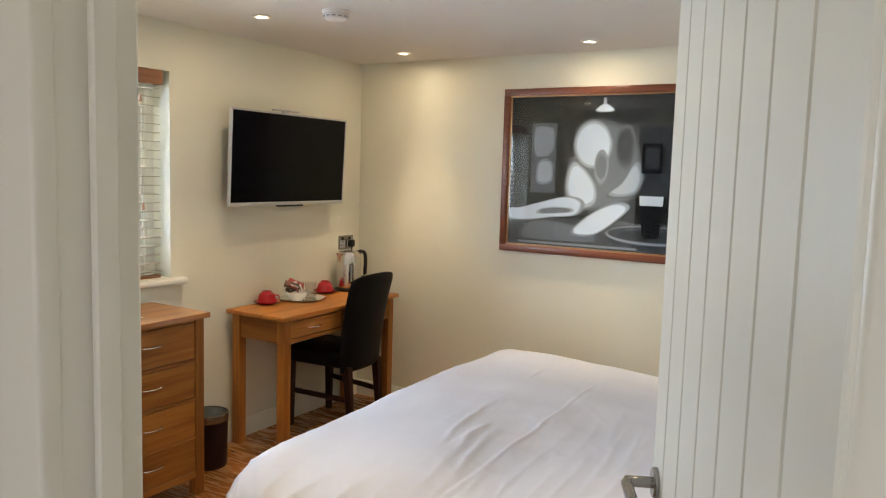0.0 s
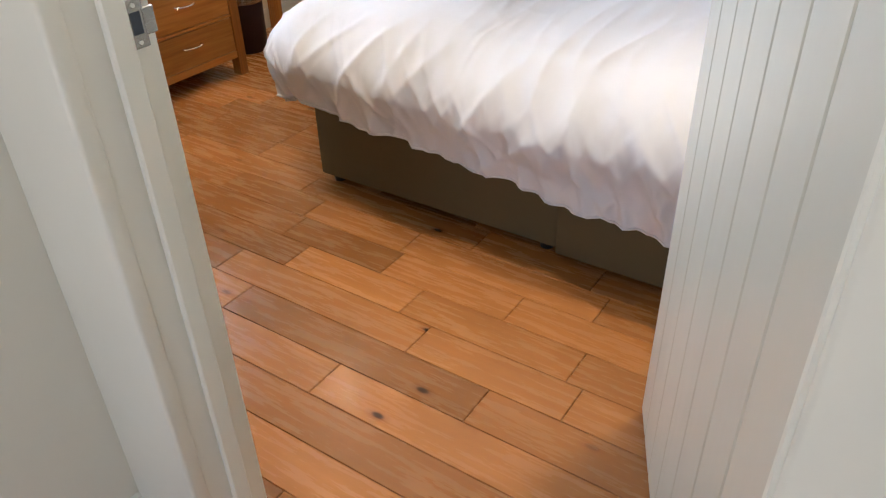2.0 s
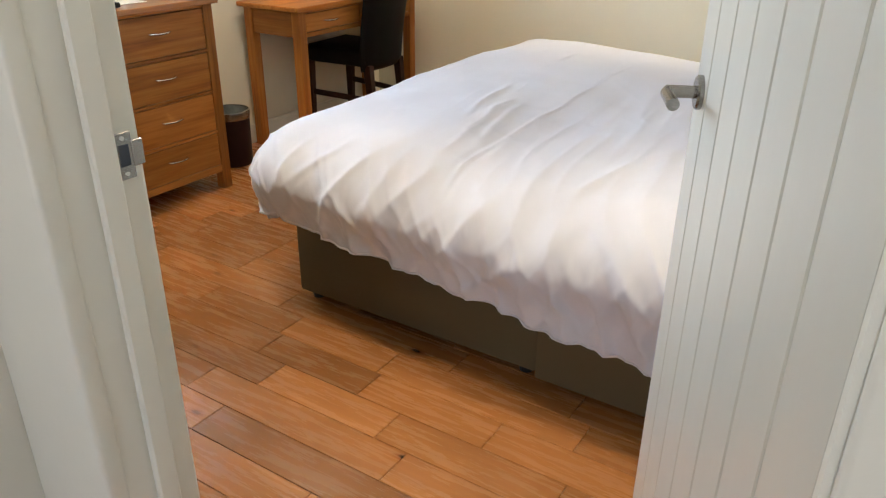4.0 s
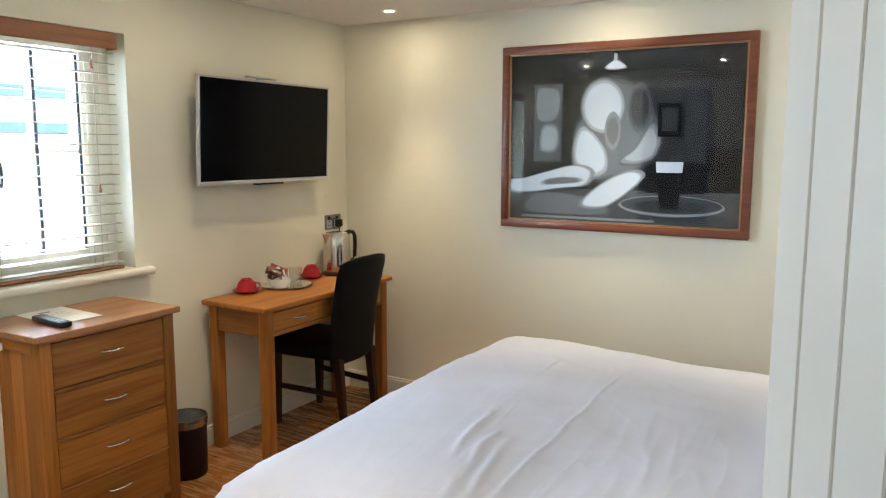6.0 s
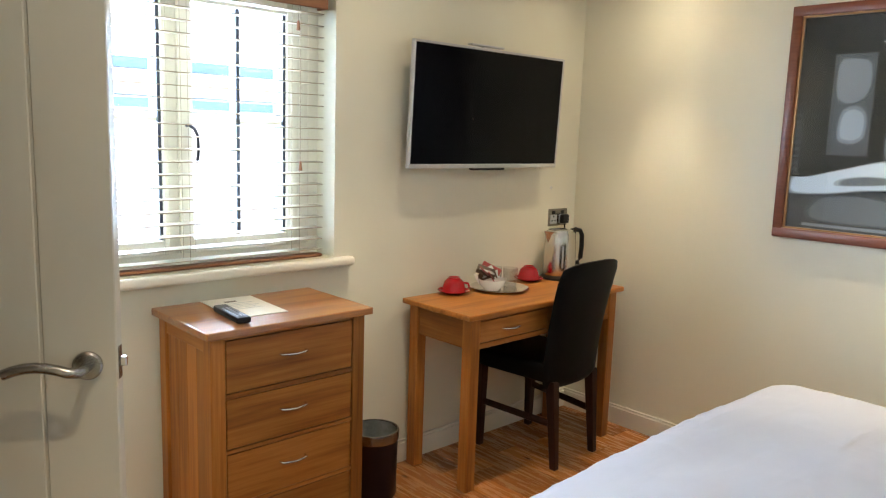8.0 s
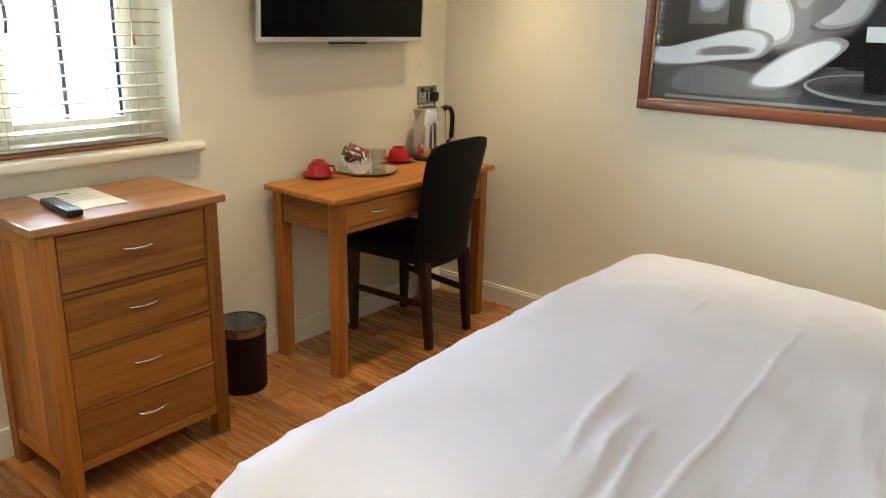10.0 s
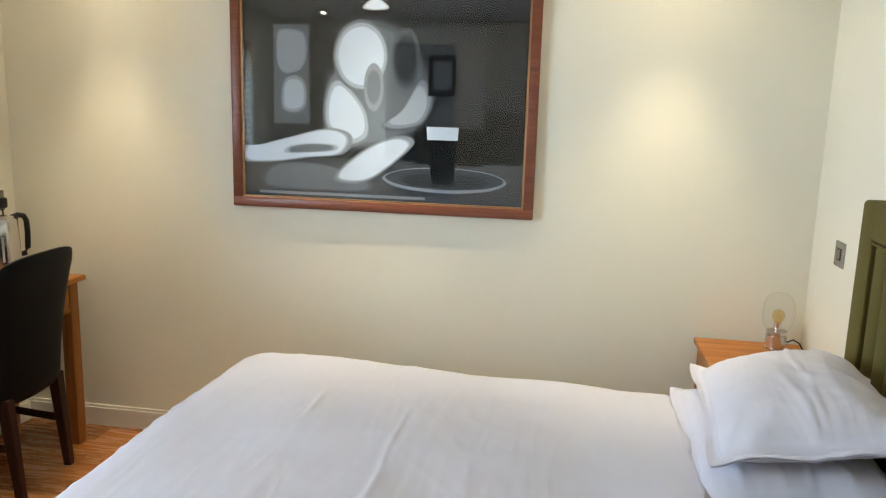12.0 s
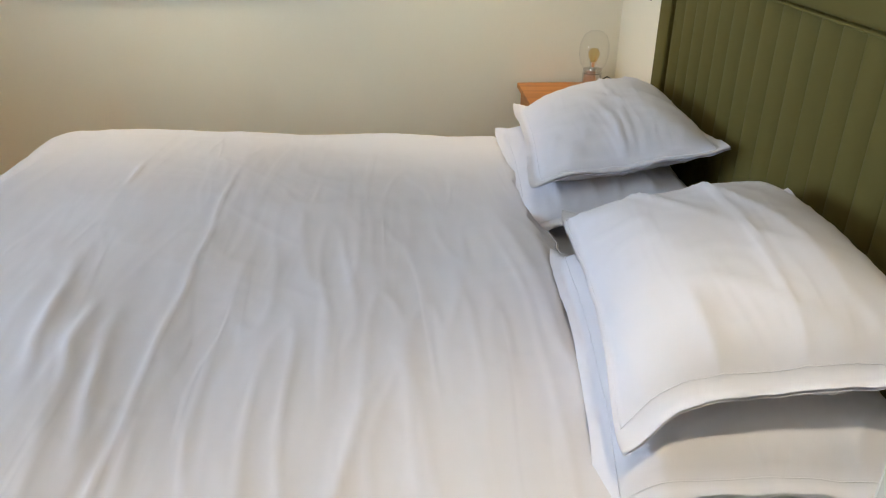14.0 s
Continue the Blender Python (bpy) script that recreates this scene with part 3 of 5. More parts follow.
for yy in (1.62, 2.05, 2.48):
    for xx in (-0.0275, 0.0275):
        part("ladder_cord", tube([(xx, yy, 0.02), (xx, yy, 0.94)], 0.0009, 5), SLAT, blind)
for yy, z1, z0 in ((2.479, 0.92, 0.372), (2.468, 0.92, 0.878)):
    c = part("pull_cord", tube([(0.034, yy, z1), (0.034, yy, z0)], 0.0010, 5), SLAT, blind)
    part("tassel", moved(lathe([(0, 0.035), (0.004, 0.033), (0.0075, 0.0), (0, 0)], 12), Matrix.Translation((0.034, yy, z0 - 0.035))), BLIND_BROWN, c, "small brown wooden tassel")

# ---- downlights and smoke alarm ----
def downlight():
    d = thing("downlight", "white recessed ceiling downlight, switched on", "downlight", group="ceiling downlights")
    part("ring", lathe([(0.027, -0.003), (0.030, -0.007), (0.040, -0.006), (0.043, 0.0), (0.027, 0.0)], 32), WHITE_PLASTIC, d, "", 40)
    part("lamp_face", lathe([(0, -0.0015), (0.0265, -0.0015), (0.0265, 0.0), (0, 0)], 24), BULB, d, "glowing lamp glass")
    return d


first = downlight()
first.matrix_basis = Matrix.Translation((*SPOTS[0], H))
for sx, sy in SPOTS[1:]:
    copy_thing(first, Matrix.Translation((sx, sy, H)))
alarm = thing("smoke_alarm", "white round smoke alarm on the ceiling", "smoke alarm", Matrix.Translation((-2.213, 2.764, H)))
part("base", lathe([(0, 0), (0.058, 0), (0.058, -0.012), (0.054, -0.014), (0, -0.014)], 36), WHITE_PLASTIC, alarm, "", 40)
part("cover", lathe([(0.050, -0.014), (0.053, -0.020), (0.050, -0.034), (0.040, -0.040), (0, -0.041)], 36), WHITE_PLASTIC, alarm, "", 40)
for k in range(12):
    part("vent", moved(box(-0.008, 0.008, 0.0505, 0.0535, -0.029, -0.024), pose(0, 0, 0, 0, 0, k * 30)), BUTTON_GREY, alarm)

# ---- bed ----
BX0, BX1, BY_S, BY_N = -1.715, 0.165, 1.856, 3.42
bed = thing("divan_base", "dark olive fabric divan base in two halves on low feet", "bed base", Matrix.Translation((0, 0, 0)))
for a, b in ((BX0, -0.828), (-0.822, BX1)):
    ys = BY_S if a < -1 else BY_S - 0.026
    half_ob = part("base_half", box(a, b, ys, BY_N, 0.034, 0.315, 0.010, seg=2), DIVAN, bed, "", 30)
    part("top_trim", box(a + 0.002, b - 0.002, ys - 0.002, ys + 0.004, 0.296, 0.306, 0.002), DIVAN, half_ob)
for xx in (BX0 + 0.04, -0.88, -0.77, BX1 - 0.06):
    for yy in (BY_S + 0.05, BY_N - 0.05):
        part("foot", moved(lathe([(0, 0), (0.02, 0), (0.024, 0.035), (0, 0.035)], 14), Matrix.Translation((xx, yy, 0))), BLACK, bed)
mattress_bm = box(BX0, BX1, BY_S + 0.005, BY_N - 0.005, 0.315, 0.535, 0.05, seg=4)
solid("mattress", mattress_bm, SHEET, "white mattress under a fitted sheet on the divan", "mattress", smooth=60)

headboard = thing("headboard", "olive green fabric headboard with stitched vertical channels", "headboard", Matrix.Translation((E, 0, 0)))
HY0, HY1, HZ, HF = 1.80, 3.518, 1.254, -0.068
part("border", box(HF, -0.002, HY1 - 0.096, HY1, 0.05, HZ, 0.014, seg=3), OLIVE, headboard, "", 40)
part("border", box(HF, -0.002, HY0, HY0 + 0.096, 0.05, HZ, 0.014, seg=3), OLIVE, headboard, "", 40)
part("border", box(HF + 0.001, -0.002, HY0 + 0.02, HY1 - 0.02, HZ - 0.112, HZ - 0.0005, 0.014, seg=3), OLIVE, headboard, "", 40)
part("backing", box(HF + 0.03, -0.003, HY0 + 0.05, HY1 - 0.05, 0.05, HZ - 0.06), OLIVE, headboard)
n_ch = 19
cw = (HY1 - HY0 - 0.192) / n_ch
ch = bmesh.new()
rows_ = []
for zz in (0.30, 0.8, HZ - 0.125, HZ - 0.114, HZ - 0.110):
    row = []
    for k in range(9):
        s = k / 8
        bulge = (math.sin(math.pi * s) ** 0.55) * 0.020 * (1.0 if zz < HZ - 0.12 else (0.75 if zz < HZ - 0.112 else 0.2))
        row.append(ch.verts.new((HF + 0.026 - bulge, s * cw, zz)))
    rows_.append(row)
for a, b in zip(rows_, rows_[1:]):
    for k in range(8):
        ch.faces.new((a[k], b[k], b[k + 1], a[k + 1]))
ch_me = mesh_of(ch, "channel", OLIVE, 180)
for k in range(n_ch):
    ob = new("channel", ch_me)
    ob.parent = headboard
    ob.location = (0, HY0 + 0.096 + k * cw, 0)
part("piping", tube([(HF + 0.004, HY1 - 0.098, 0.30), (HF + 0.004, HY1 - 0.098, HZ - 0.116), (HF + 0.004, HY0 + 0.098, HZ - 0.116), (HF + 0.004, HY0 + 0.098, 0.30)], 0.004, 8), OLIVE, headboard)


def fold(d, r):
    """Cloth running d metres past the turn of an edge: how far out and how far down it has gone."""
    if d <= 0:
        return 0.0, 0.0
    quarter = r * math.pi / 2
    if d < quarter:
        a = d / r
        return r * math.sin(a), r * (1 - math.cos(a))
    return r - 0.16 * (d - quarter), r + 0.985 * (d - quarter)


def ridged(p):
    """Sharp-crested noise: near 1 on thin crests, low between."""
    return (1.0 - min(1.0, abs(noise.noise(p)) * 2.2)) ** 2.5


def bell(x, mid, half):
    return math.exp(-((x - mid) / half) ** 2)


def duvet():
    """A soft quilt over the bed, hanging at the foot and both long sides."""
    root = thing("duvet", "white cotton duvet, puffy and softly creased, hanging over the divan", "duvet", Matrix.Translation((0, 0, 0)))
    b = bmesh.new()
    x_head, x_edge = -0.275, -1.660
    y_s, y_n = 1.90, 3.50
    R, drop, RIDGE_X = 0.165, 0.30, -1.232
    nu, nv = 260, 320
    grid = []
    len_x, len_y = (x_head - x_edge), (y_n - y_s)
    for i in range(nu + 1):
        u = (len_x + drop + 0.06) * i / nu          # from the head end to the foot hem
        row = []
        for j in range(nv + 1):
            v = -drop - 0.06 + (len_y + 2 * drop + 0.12) * j / nv
            if v < 0:
                v *= 1.0 + 0.30 * max(0.0, 1 - u / len_x)      # hangs lower towards the head
            du, dv = max(0.0, u - len_x), max(0.0, -v, v - len_y)
            dd = math.hypot(du, dv)
            if du > 0 and dv > 0 and dd > 0.34:
                dd = 0.34 + 0.25 * (dd - 0.34)
            out, down = fold(min(dd, 0.50), R)
            full_d = math.hypot(du, dv)
            nx, ny = (du / full_d, dv / full_d) if full_d > 0 else (0, 0)
            sy = -1 if v < 0 else 1
            askew = 0.008 * (1 - 2 * min(1.0, max(0.0, v / len_y))) * min(1.0, u / len_x) ** 2
            px = x_head - min(u, len_x) - out * nx + askew
            py = y_s + min(max(v, 0), len_y) + sy * out * ny
            p3 = Vector((u, v, 0.0))
            wx, wy = x_head - u, y_s + v                      # flat place of this bit of cloth
            hang = min(1.0, down / 0.26)
            puff = 0.022 * math.sin(math.pi * min(1, max(0, (v + 0.1) / (len_y + 0.2)))) + 0.026 * bell(u, 1.12, 0.36)
            slow = noise.noise(p3 * 2.1) * 0.012 + noise.noise(p3 * 4.6 + Vector((3, 1, 7))) * 0.009
            # a shallow step where the filling thins, along the bed's length
            step = -0.010 / (1 + math.exp(-(2.86 + 0.05 * noise.noise(Vector((wx * 5, 0, 3))) - wy) / 0.025)) * bell(wx, -0.75, 0.55)
            # soft pulls across the bed, in its near half
            sway = 0.05 * noise.noise(Vector((u * 1.5, v * 2.0, 4.0)))
            near_half = 1 / (1 + math.exp((wy - 2.75) / 0.10))
            pulls = 0.0055 * near_half * bell(wx, -0.72, 0.50) * (ridged(Vector(((u + sway) * 6.5, v * 0.9, 2.0))) + 0.7 * ridged(Vector(((u + sway) * 15.0, v * 2.2, 8.0))))
            for off in (-0.062, 0.0, 0.050):
                pulls += 0.0075 * bell(wx + 0.14 * (wy - 2.36) + 0.01 * noise.noise(Vector((wy * 9, off * 40, 1))), RIDGE_X + off, 0.013) * bell(wy, 2.27 - 1.6 * off, 0.12 + 0.8 * abs(off))
            # pressed fold line and a short one beyond it
            bend = -1.085 + 0.012 * noise.noise(Vector((0, wy * 5, 1)))
            line = 0.0042 * bell(wx, bend, 0.0055) * (1 if wy < 2.95 else max(0, 1 - (wy - 2.95) / 0.25))
            line += 0.006 * bell(wx, -1.35, 0.007) * bell(wy, 3.09, 0.07)
            # small crumples everywhere
            warp0 = noise.noise(p3 * 2.4 + Vector((9, 4, 2)))
            crumple = 0.0004 * ridged(Vector((u * 11.0 + 4.0 * warp0, v * 5.0, 21.0))) + 0.0010 * ridged(p3 * 5.0 + Vector((0, 0, 6))) * (0.3 + bell(wx, -1.1, 0.5))
            # pulled folds down the hanging sides, deepest at the hem
            along = u if dv > du else v
            pleat = noise.noise(Vector((along * 6.0 + 0.8 * dd, dd * 1.2, 5.0))) * 0.034 + 0.020 * ridged(Vector((along * 10.0 + dd * 1.8, dd * 1.5, 9.0))) + 0.003 * noise.noise(Vector((along * 30.0, dd * 6.0, 2.0)))
            warp = 0.06 * noise.noise(p3 * 3.0 + Vector((5, 2, 1)))
            pleat += 0.011 * ridged(Vector(((along + warp - 0.5 * dd) * 13.0, dd * 4.0, 12.0))) + 0.004 * ridged(Vector(((along + warp + 0.4 * dd) * 24.0, dd * 8.0, 15.0)))
            tug = 0.013 * ridged(Vector(((along + warp - 0.45 * dd) * 7.0, dd * 2.2, 31.0))) + 0.008 * ridged(Vector(((along - warp + 0.7 * dd) * 12.0, dd * 3.0, 37.0)))
            swell = 0.034 * math.sin(hang * math.pi) + pleat * hang ** 1.2 + tug * min(1.0, dd / 0.12)
            swell *= 1 - 0.40 * nx
            px -= nx * swell
            py += sy * ny * swell
            z = 0.602 + 0.004 * min(1.0, max(0.0, v / len_y)) - 0.010 * bell(u, 0.15, 0.45) + (puff + slow + step + pulls + line + crumple) * (1 - 0.5 * hang) - down
            z += hang * 0.011 * noise.noise(Vector((along * 7.0, 1.0, 3.0)))
            if u < 0.05:
                z -= (0.05 - u) * 0.7
                px += 0.012 * noise.noise(Vector((0, v * 9, 2))) + 0.006 * noise.noise(Vector((0, v * 24, 5)))
            row.append(b.verts.new((px, py, max(z, 0.135 + 0.02 * noise.noise(p3 * 6)))))
        grid.append(row)
    for i in range(nu):
        for j in range(nv):
            b.faces.new((grid[i][j], grid[i + 1][j], grid[i + 1][j + 1], grid[i][j + 1]))
    hem_path = [v.co.copy() for v in [grid[i][0] for i in range(0, nu + 1, 2)] + grid[nu][2::2] + [grid[i][nv] for i in range(nu - 2, -1, -2)]]
    head_path = [v.co.copy() for v in grid[0][::2]]
    ob = part("quilt", b, LINEN, root, "", 180)
    sol = ob.modifiers.new("thickness", "SOLIDIFY")
    sol.thickness, sol.offset = 0.020, -1.0
    part("hem_seam", tube(hem_path, 0.0035, 6), LINEN, root, "stitched hem", 180)
    part("head_seam", tube(head_path, 0.0030, 6), LINEN, root, "stitched opening edge", 180)
    return root


duvet()


def pillow(label, m, lx=0.50, ly=0.77, puff=0.10, seed=1.0, droop=0.0, fl=0.030, ear=0.0, flx=None):
    """An Oxford pillow: a plump middle within a flat wavy flange."""
    p = thing("pillow", label, "pillow", m, group="bed pillows")
    n = 60
    flx = fl if flx is None else flx
    for sgn, nm in ((1, "top_panel"), (-1, "bottom_panel")):
        b = bmesh.new()
        g = []
        for i in range(n + 1):
            row = []
            for j in range(n + 1):
                s, t = -1 + 2 * i / n, -1 + 2 * j / n
                x, y = s * lx / 2, t * ly / 2
                rx, ry = min(1.0, abs(x) / (lx / 2 - flx)), min(1.0, abs(y) / (ly / 2 - fl))
                h = puff * (1 - rx ** 2.8) ** 0.60 * (1 - ry ** 3.0) ** 0.66
                full = min(1.0, h / 0.03)
                q = Vector((x, y, seed))
                h *= 1 + 0.14 * noise.noise(q * 5.0)
                h += 0.004 * full * ridged(Vector((x * 16 + noise.noise(q * 6), y * 13, seed * 7))) * (0.25 + max(abs(s), abs(t)) ** 2)
                h += 0.010 * full * ridged(Vector((x * 9 + y * 3, y * 2.5, seed * 3))) * (0.3 + abs(t))
                h += 0.0055 * full * bell(s, 0.10 + 0.05 * noise.noise(Vector((0, y * 5, seed))), 0.018)
                pinch = 1 - 0.085 * (1 - t * t) * abs(s) ** 3 - 0.05 * abs(t) ** 10 * abs(s)
                pinch2 = 1 - 0.065 * (1 - s * s) * abs(t) ** 3
                rim = max(abs(s), abs(t)) ** 7
                wave = rim * (0.014 * noise.noise(Vector((x * 9, y * 9, seed * 5 + 2))) + 0.005 * noise.noise(Vector((x * 30, y * 30, seed * 5))))
                curl = 0.014 * abs(s * t) ** 5
                fall = -droop * rim * (0.03 if t < 0 else 0.015) - ear * math.exp(-((s + 1) ** 2 + (t + 1) ** 2) / 0.06)
                row.append(b.verts.new((x * pinch, y * pinch2, sgn * h * (1 if sgn > 0 else 0.7) + wave + curl + fall + 0.0025 * sgn)))
            g.append(row)
        for i in range(n):
            for j in range(n):
                b.faces.new((g[i][j], g[i + 1][j], g[i + 1][j + 1], g[i][j + 1]))
        if sgn > 0:
            k = max(1, round(flx / lx * n))
            k2 = max(1, round(fl / ly * n))
            ring = [g[i][k2] for i in range(k, n - k)] + [g[n - k][j] for j in range(k2, n - k2)] + [g[i][n - k2] for i in range(n - k, k, -1)] + [g[k][j] for j in range(n - k2, k2 - 1, -1)]
            stitch = [v.co + Vector((0, 0, 0.0006)) for v in ring]
        part(nm, b, LINEN, p, "", 180)
    part("flange_stitching", tube(stitch, 0.0008, 5), LINEN, p, "stitched flange line", 180)
    return p


pillow("white cotton pillow, lower of the stack beside the bedside table", pose(-0.105, 3.165, 0.640, 0, -5, -3), seed=1.3, puff=0.070, ly=0.74, droop=1.0, ear=0.05)
pillow("white cotton pillow, plump, on top of the far stack", pose(-0.058, 3.19, 0.728, -3, -10, -5), seed=2.1, puff=0.100, ear=0.02)
pillow("white cotton pillow, lower of the near stack against the headboard", pose(-0.112, 2.225, 0.648, 0, -3, -5), seed=3.7, puff=0.085, ly=0.74, droop=1.0, ear=0.04)
pillow("white cotton pillow, plump and smooth, on top of the near stack", pose(-0.092, 2.245, 0.752, -2, -7, -5), seed=4.4, puff=0.112, ly=0.70, ear=0.07, flx=0.010)

# ---- chest of drawers ----
def bow_handle(parent, x, y, z, half_w=0.047):
    pts = [(x, y - half_w, z), (x + 0.016, y - half_w * 0.92, z), (x + 0.022, y - half_w * 0.5, z - 0.001), (x + 0.024, y, z - 0.002), (x + 0.022, y + half_w * 0.5, z - 0.001), (x + 0.016, y + half_w * 0.92, z), (x, y + half_w, z)]
    return part("handle", tube(pts, 0.0042, 8), CHROME, parent, "slim chrome bow handle", 60)


def chest():
    """Local x: from the wall into the room; y: along the wall; origin at the back corner on the floor."""
    d, w, h = 0.405, 0.601, 0.843
    c = thing("chest_of_drawers", "oak chest of four drawers with slim chrome handles below the window", "chest of drawers", Matrix.Translation((-3.092, 1.893, 0)))
    part("top", box(0, d, 0, w, h - 0.024, h, 0.004, seg=2), OAK_TOP, c)
    f = d - 0.020
    for x0, x1 in ((0.012, 0.062), (f - 0.05, f)):
        for y0, y1 in ((0.020, 0.068), (w - 0.068, w - 0.020)):
            part("post", box(x0, x1, y0, y1, 0, h - 0.024, 0.003), OAK_Z, c)
    for y0, y1 in ((0.030, 0.044), (w - 0.044, w - 0.030)):
        for k in range(4):
            bx = 0.062 + k * (f - 0.112) / 4
            part("side_board", box(bx, bx + (f - 0.112) / 4 - 0.0006, y0, y1, 0.12, h - 0.07, 0.0008), OAK_Z, c)
        part("side_rail", box(0.062, f - 0.05, y0 - 0.006, y1 + 0.006, 0.085, 0.125, 0.002), OAK_X, c)
        part("side_rail", box(0.062, f - 0.05, y0 - 0.006, y1 + 0.006, h - 0.075, h - 0.024, 0.002), OAK_X, c)
    part("back_panel", box(0.014, 0.022, 0.06, w - 0.06, 0.085, h - 0.024), OAK_Z, c)
    part("bottom_board", box(0.022, f - 0.045, 0.045, w - 0.045, 0.088, 0.100), OAK_Y, c)
    cuts = [(0.640, 0.805), (0.462, 0.622), (0.282, 0.446), (0.118, 0.266)]
    for z0, z1 in ((0.085, 0.116), (0.268, 0.280), (0.448, 0.460), (0.624, 0.638), (0.807, h - 0.024)):
        part("rail", box(f - 0.045, f - 0.003, 0.068, w - 0.068, z0, z1, 0.0015), OAK_Y, c)
    for z0, z1 in cuts:
        dr = part("drawer", box(f - 0.32, f - 0.004, 0.071, w - 0.071, z0 + 0.0012, z1 - 0.0012, 0.0015), OAK_Y, c)
        bow_handle(dr, f - 0.004, w / 2, (z0 + z1) / 2 + 0.012)
    return c


chest()

# paper and remote on the chest
TOPZ = 0.843
paper = solid("leaflet", box(-0.140, 0.140, -0.092, 0.092, 0, 0.0016, 0.0), PAPER, "off-white printed leaflet lying on the oak chest", "leaflet", pose(-2.940, 2.142, TOPZ + 0.0005, 0, 0, -3))
part("print_block", box(-0.09, -0.072, -0.03, 0.012, 0.0017, 0.0021), SACHET_BROWN, paper)
for k in range(5):
    part("print_line", box(-0.05 + 0.02 * k, -0.047 + 0.02 * k, -0.075, 0.06 - 0.02 * (k % 2), 0.0017, 0.0020), BUTTON_GREY, paper)


def remote():
    r = thing("remote_control", "black television remote control on the leaflet", "remote control", pose(-2.828, 2.043, TOPZ + 0.0025, 0, 0, -95))
    part("body", box(-0.023, 0.023, -0.100, 0.100, 0, 0.020, 0.006, seg=2), BLACK, r, "", 40)
    for i in range(3):
        for j in range(8):
            part("button", moved(lathe([(0, 0.0022), (0.0038, 0.0018), (0.0042, 0)], 8), Matrix.Translation((-0.012 + 0.012 * i, -0.04 + 0.016 * j, 0.0195))), BUTTON_GREY, r)
    return r


remote()

# ---- desk ----
def desk():
    x0, x1, y0, y1, h = -3.094, -2.684, 2.961, 3.995, 0.743
    d = thing("desk", "oak writing desk with two drawers and square legs against the wall", "desk", Matrix.Translation((x0, y0, 0)))
    dx, dy = x1 - x0, y1 - y0
    part("desktop", box(0, dx, 0, dy, h - 0.023, h, 0.005, seg=2), OAK_Y, d)
    L = 0.052
    for a in (0.016, dx - 0.020 - L):
        for b in (0.030, dy - 0.030 - L):
            part("leg", box(a, a + L, b, b + L, 0, h - 0.023, 0.003), OAK_Z, d)
    zt, zb = h - 0.023, h - 0.150
    for b in (0.040, dy - 0.040 - 0.02):
        part("side_apron", box(0.016 + L, dx - 0.020 - L, b, b + 0.02, zb, zt, 0.002), OAK_X, d)
    part("back_apron", box(0.022, 0.042, 0.030 + L, dy - 0.030 - L, zb, zt, 0.002), OAK_Y, d)
    fx = dx - 0.020
    part("rail", box(fx - 0.03, fx - 0.004, 0.030 + L, dy - 0.030 - L, zb, zb + 0.022, 0.002), OAK_Y, d)
    part("rail", box(fx - 0.03, fx - 0.004, 0.030 + L, dy - 0.030 - L, zt - 0.012, zt, 0.002), OAK_Y, d)
    mid = dy / 2
    part("divider", box(fx - 0.03, fx - 0.004, mid - 0.016, mid + 0.016, zb + 0.022, zt - 0.012), OAK_Z, d)
    for a, b in ((0.030 + L, mid - 0.016), (mid + 0.016, dy - 0.030 - L)):
        dr = part("drawer", box(fx - 0.30, fx - 0.005, a + 0.003, b - 0.003, zb + 0.025, zt - 0.015, 0.002), OAK_Y, d)
        bow_handle(dr, fx - 0.005, (a + b) / 2 - 0.03, (zb + zt) / 2 + 0.004)
    return d


desk()

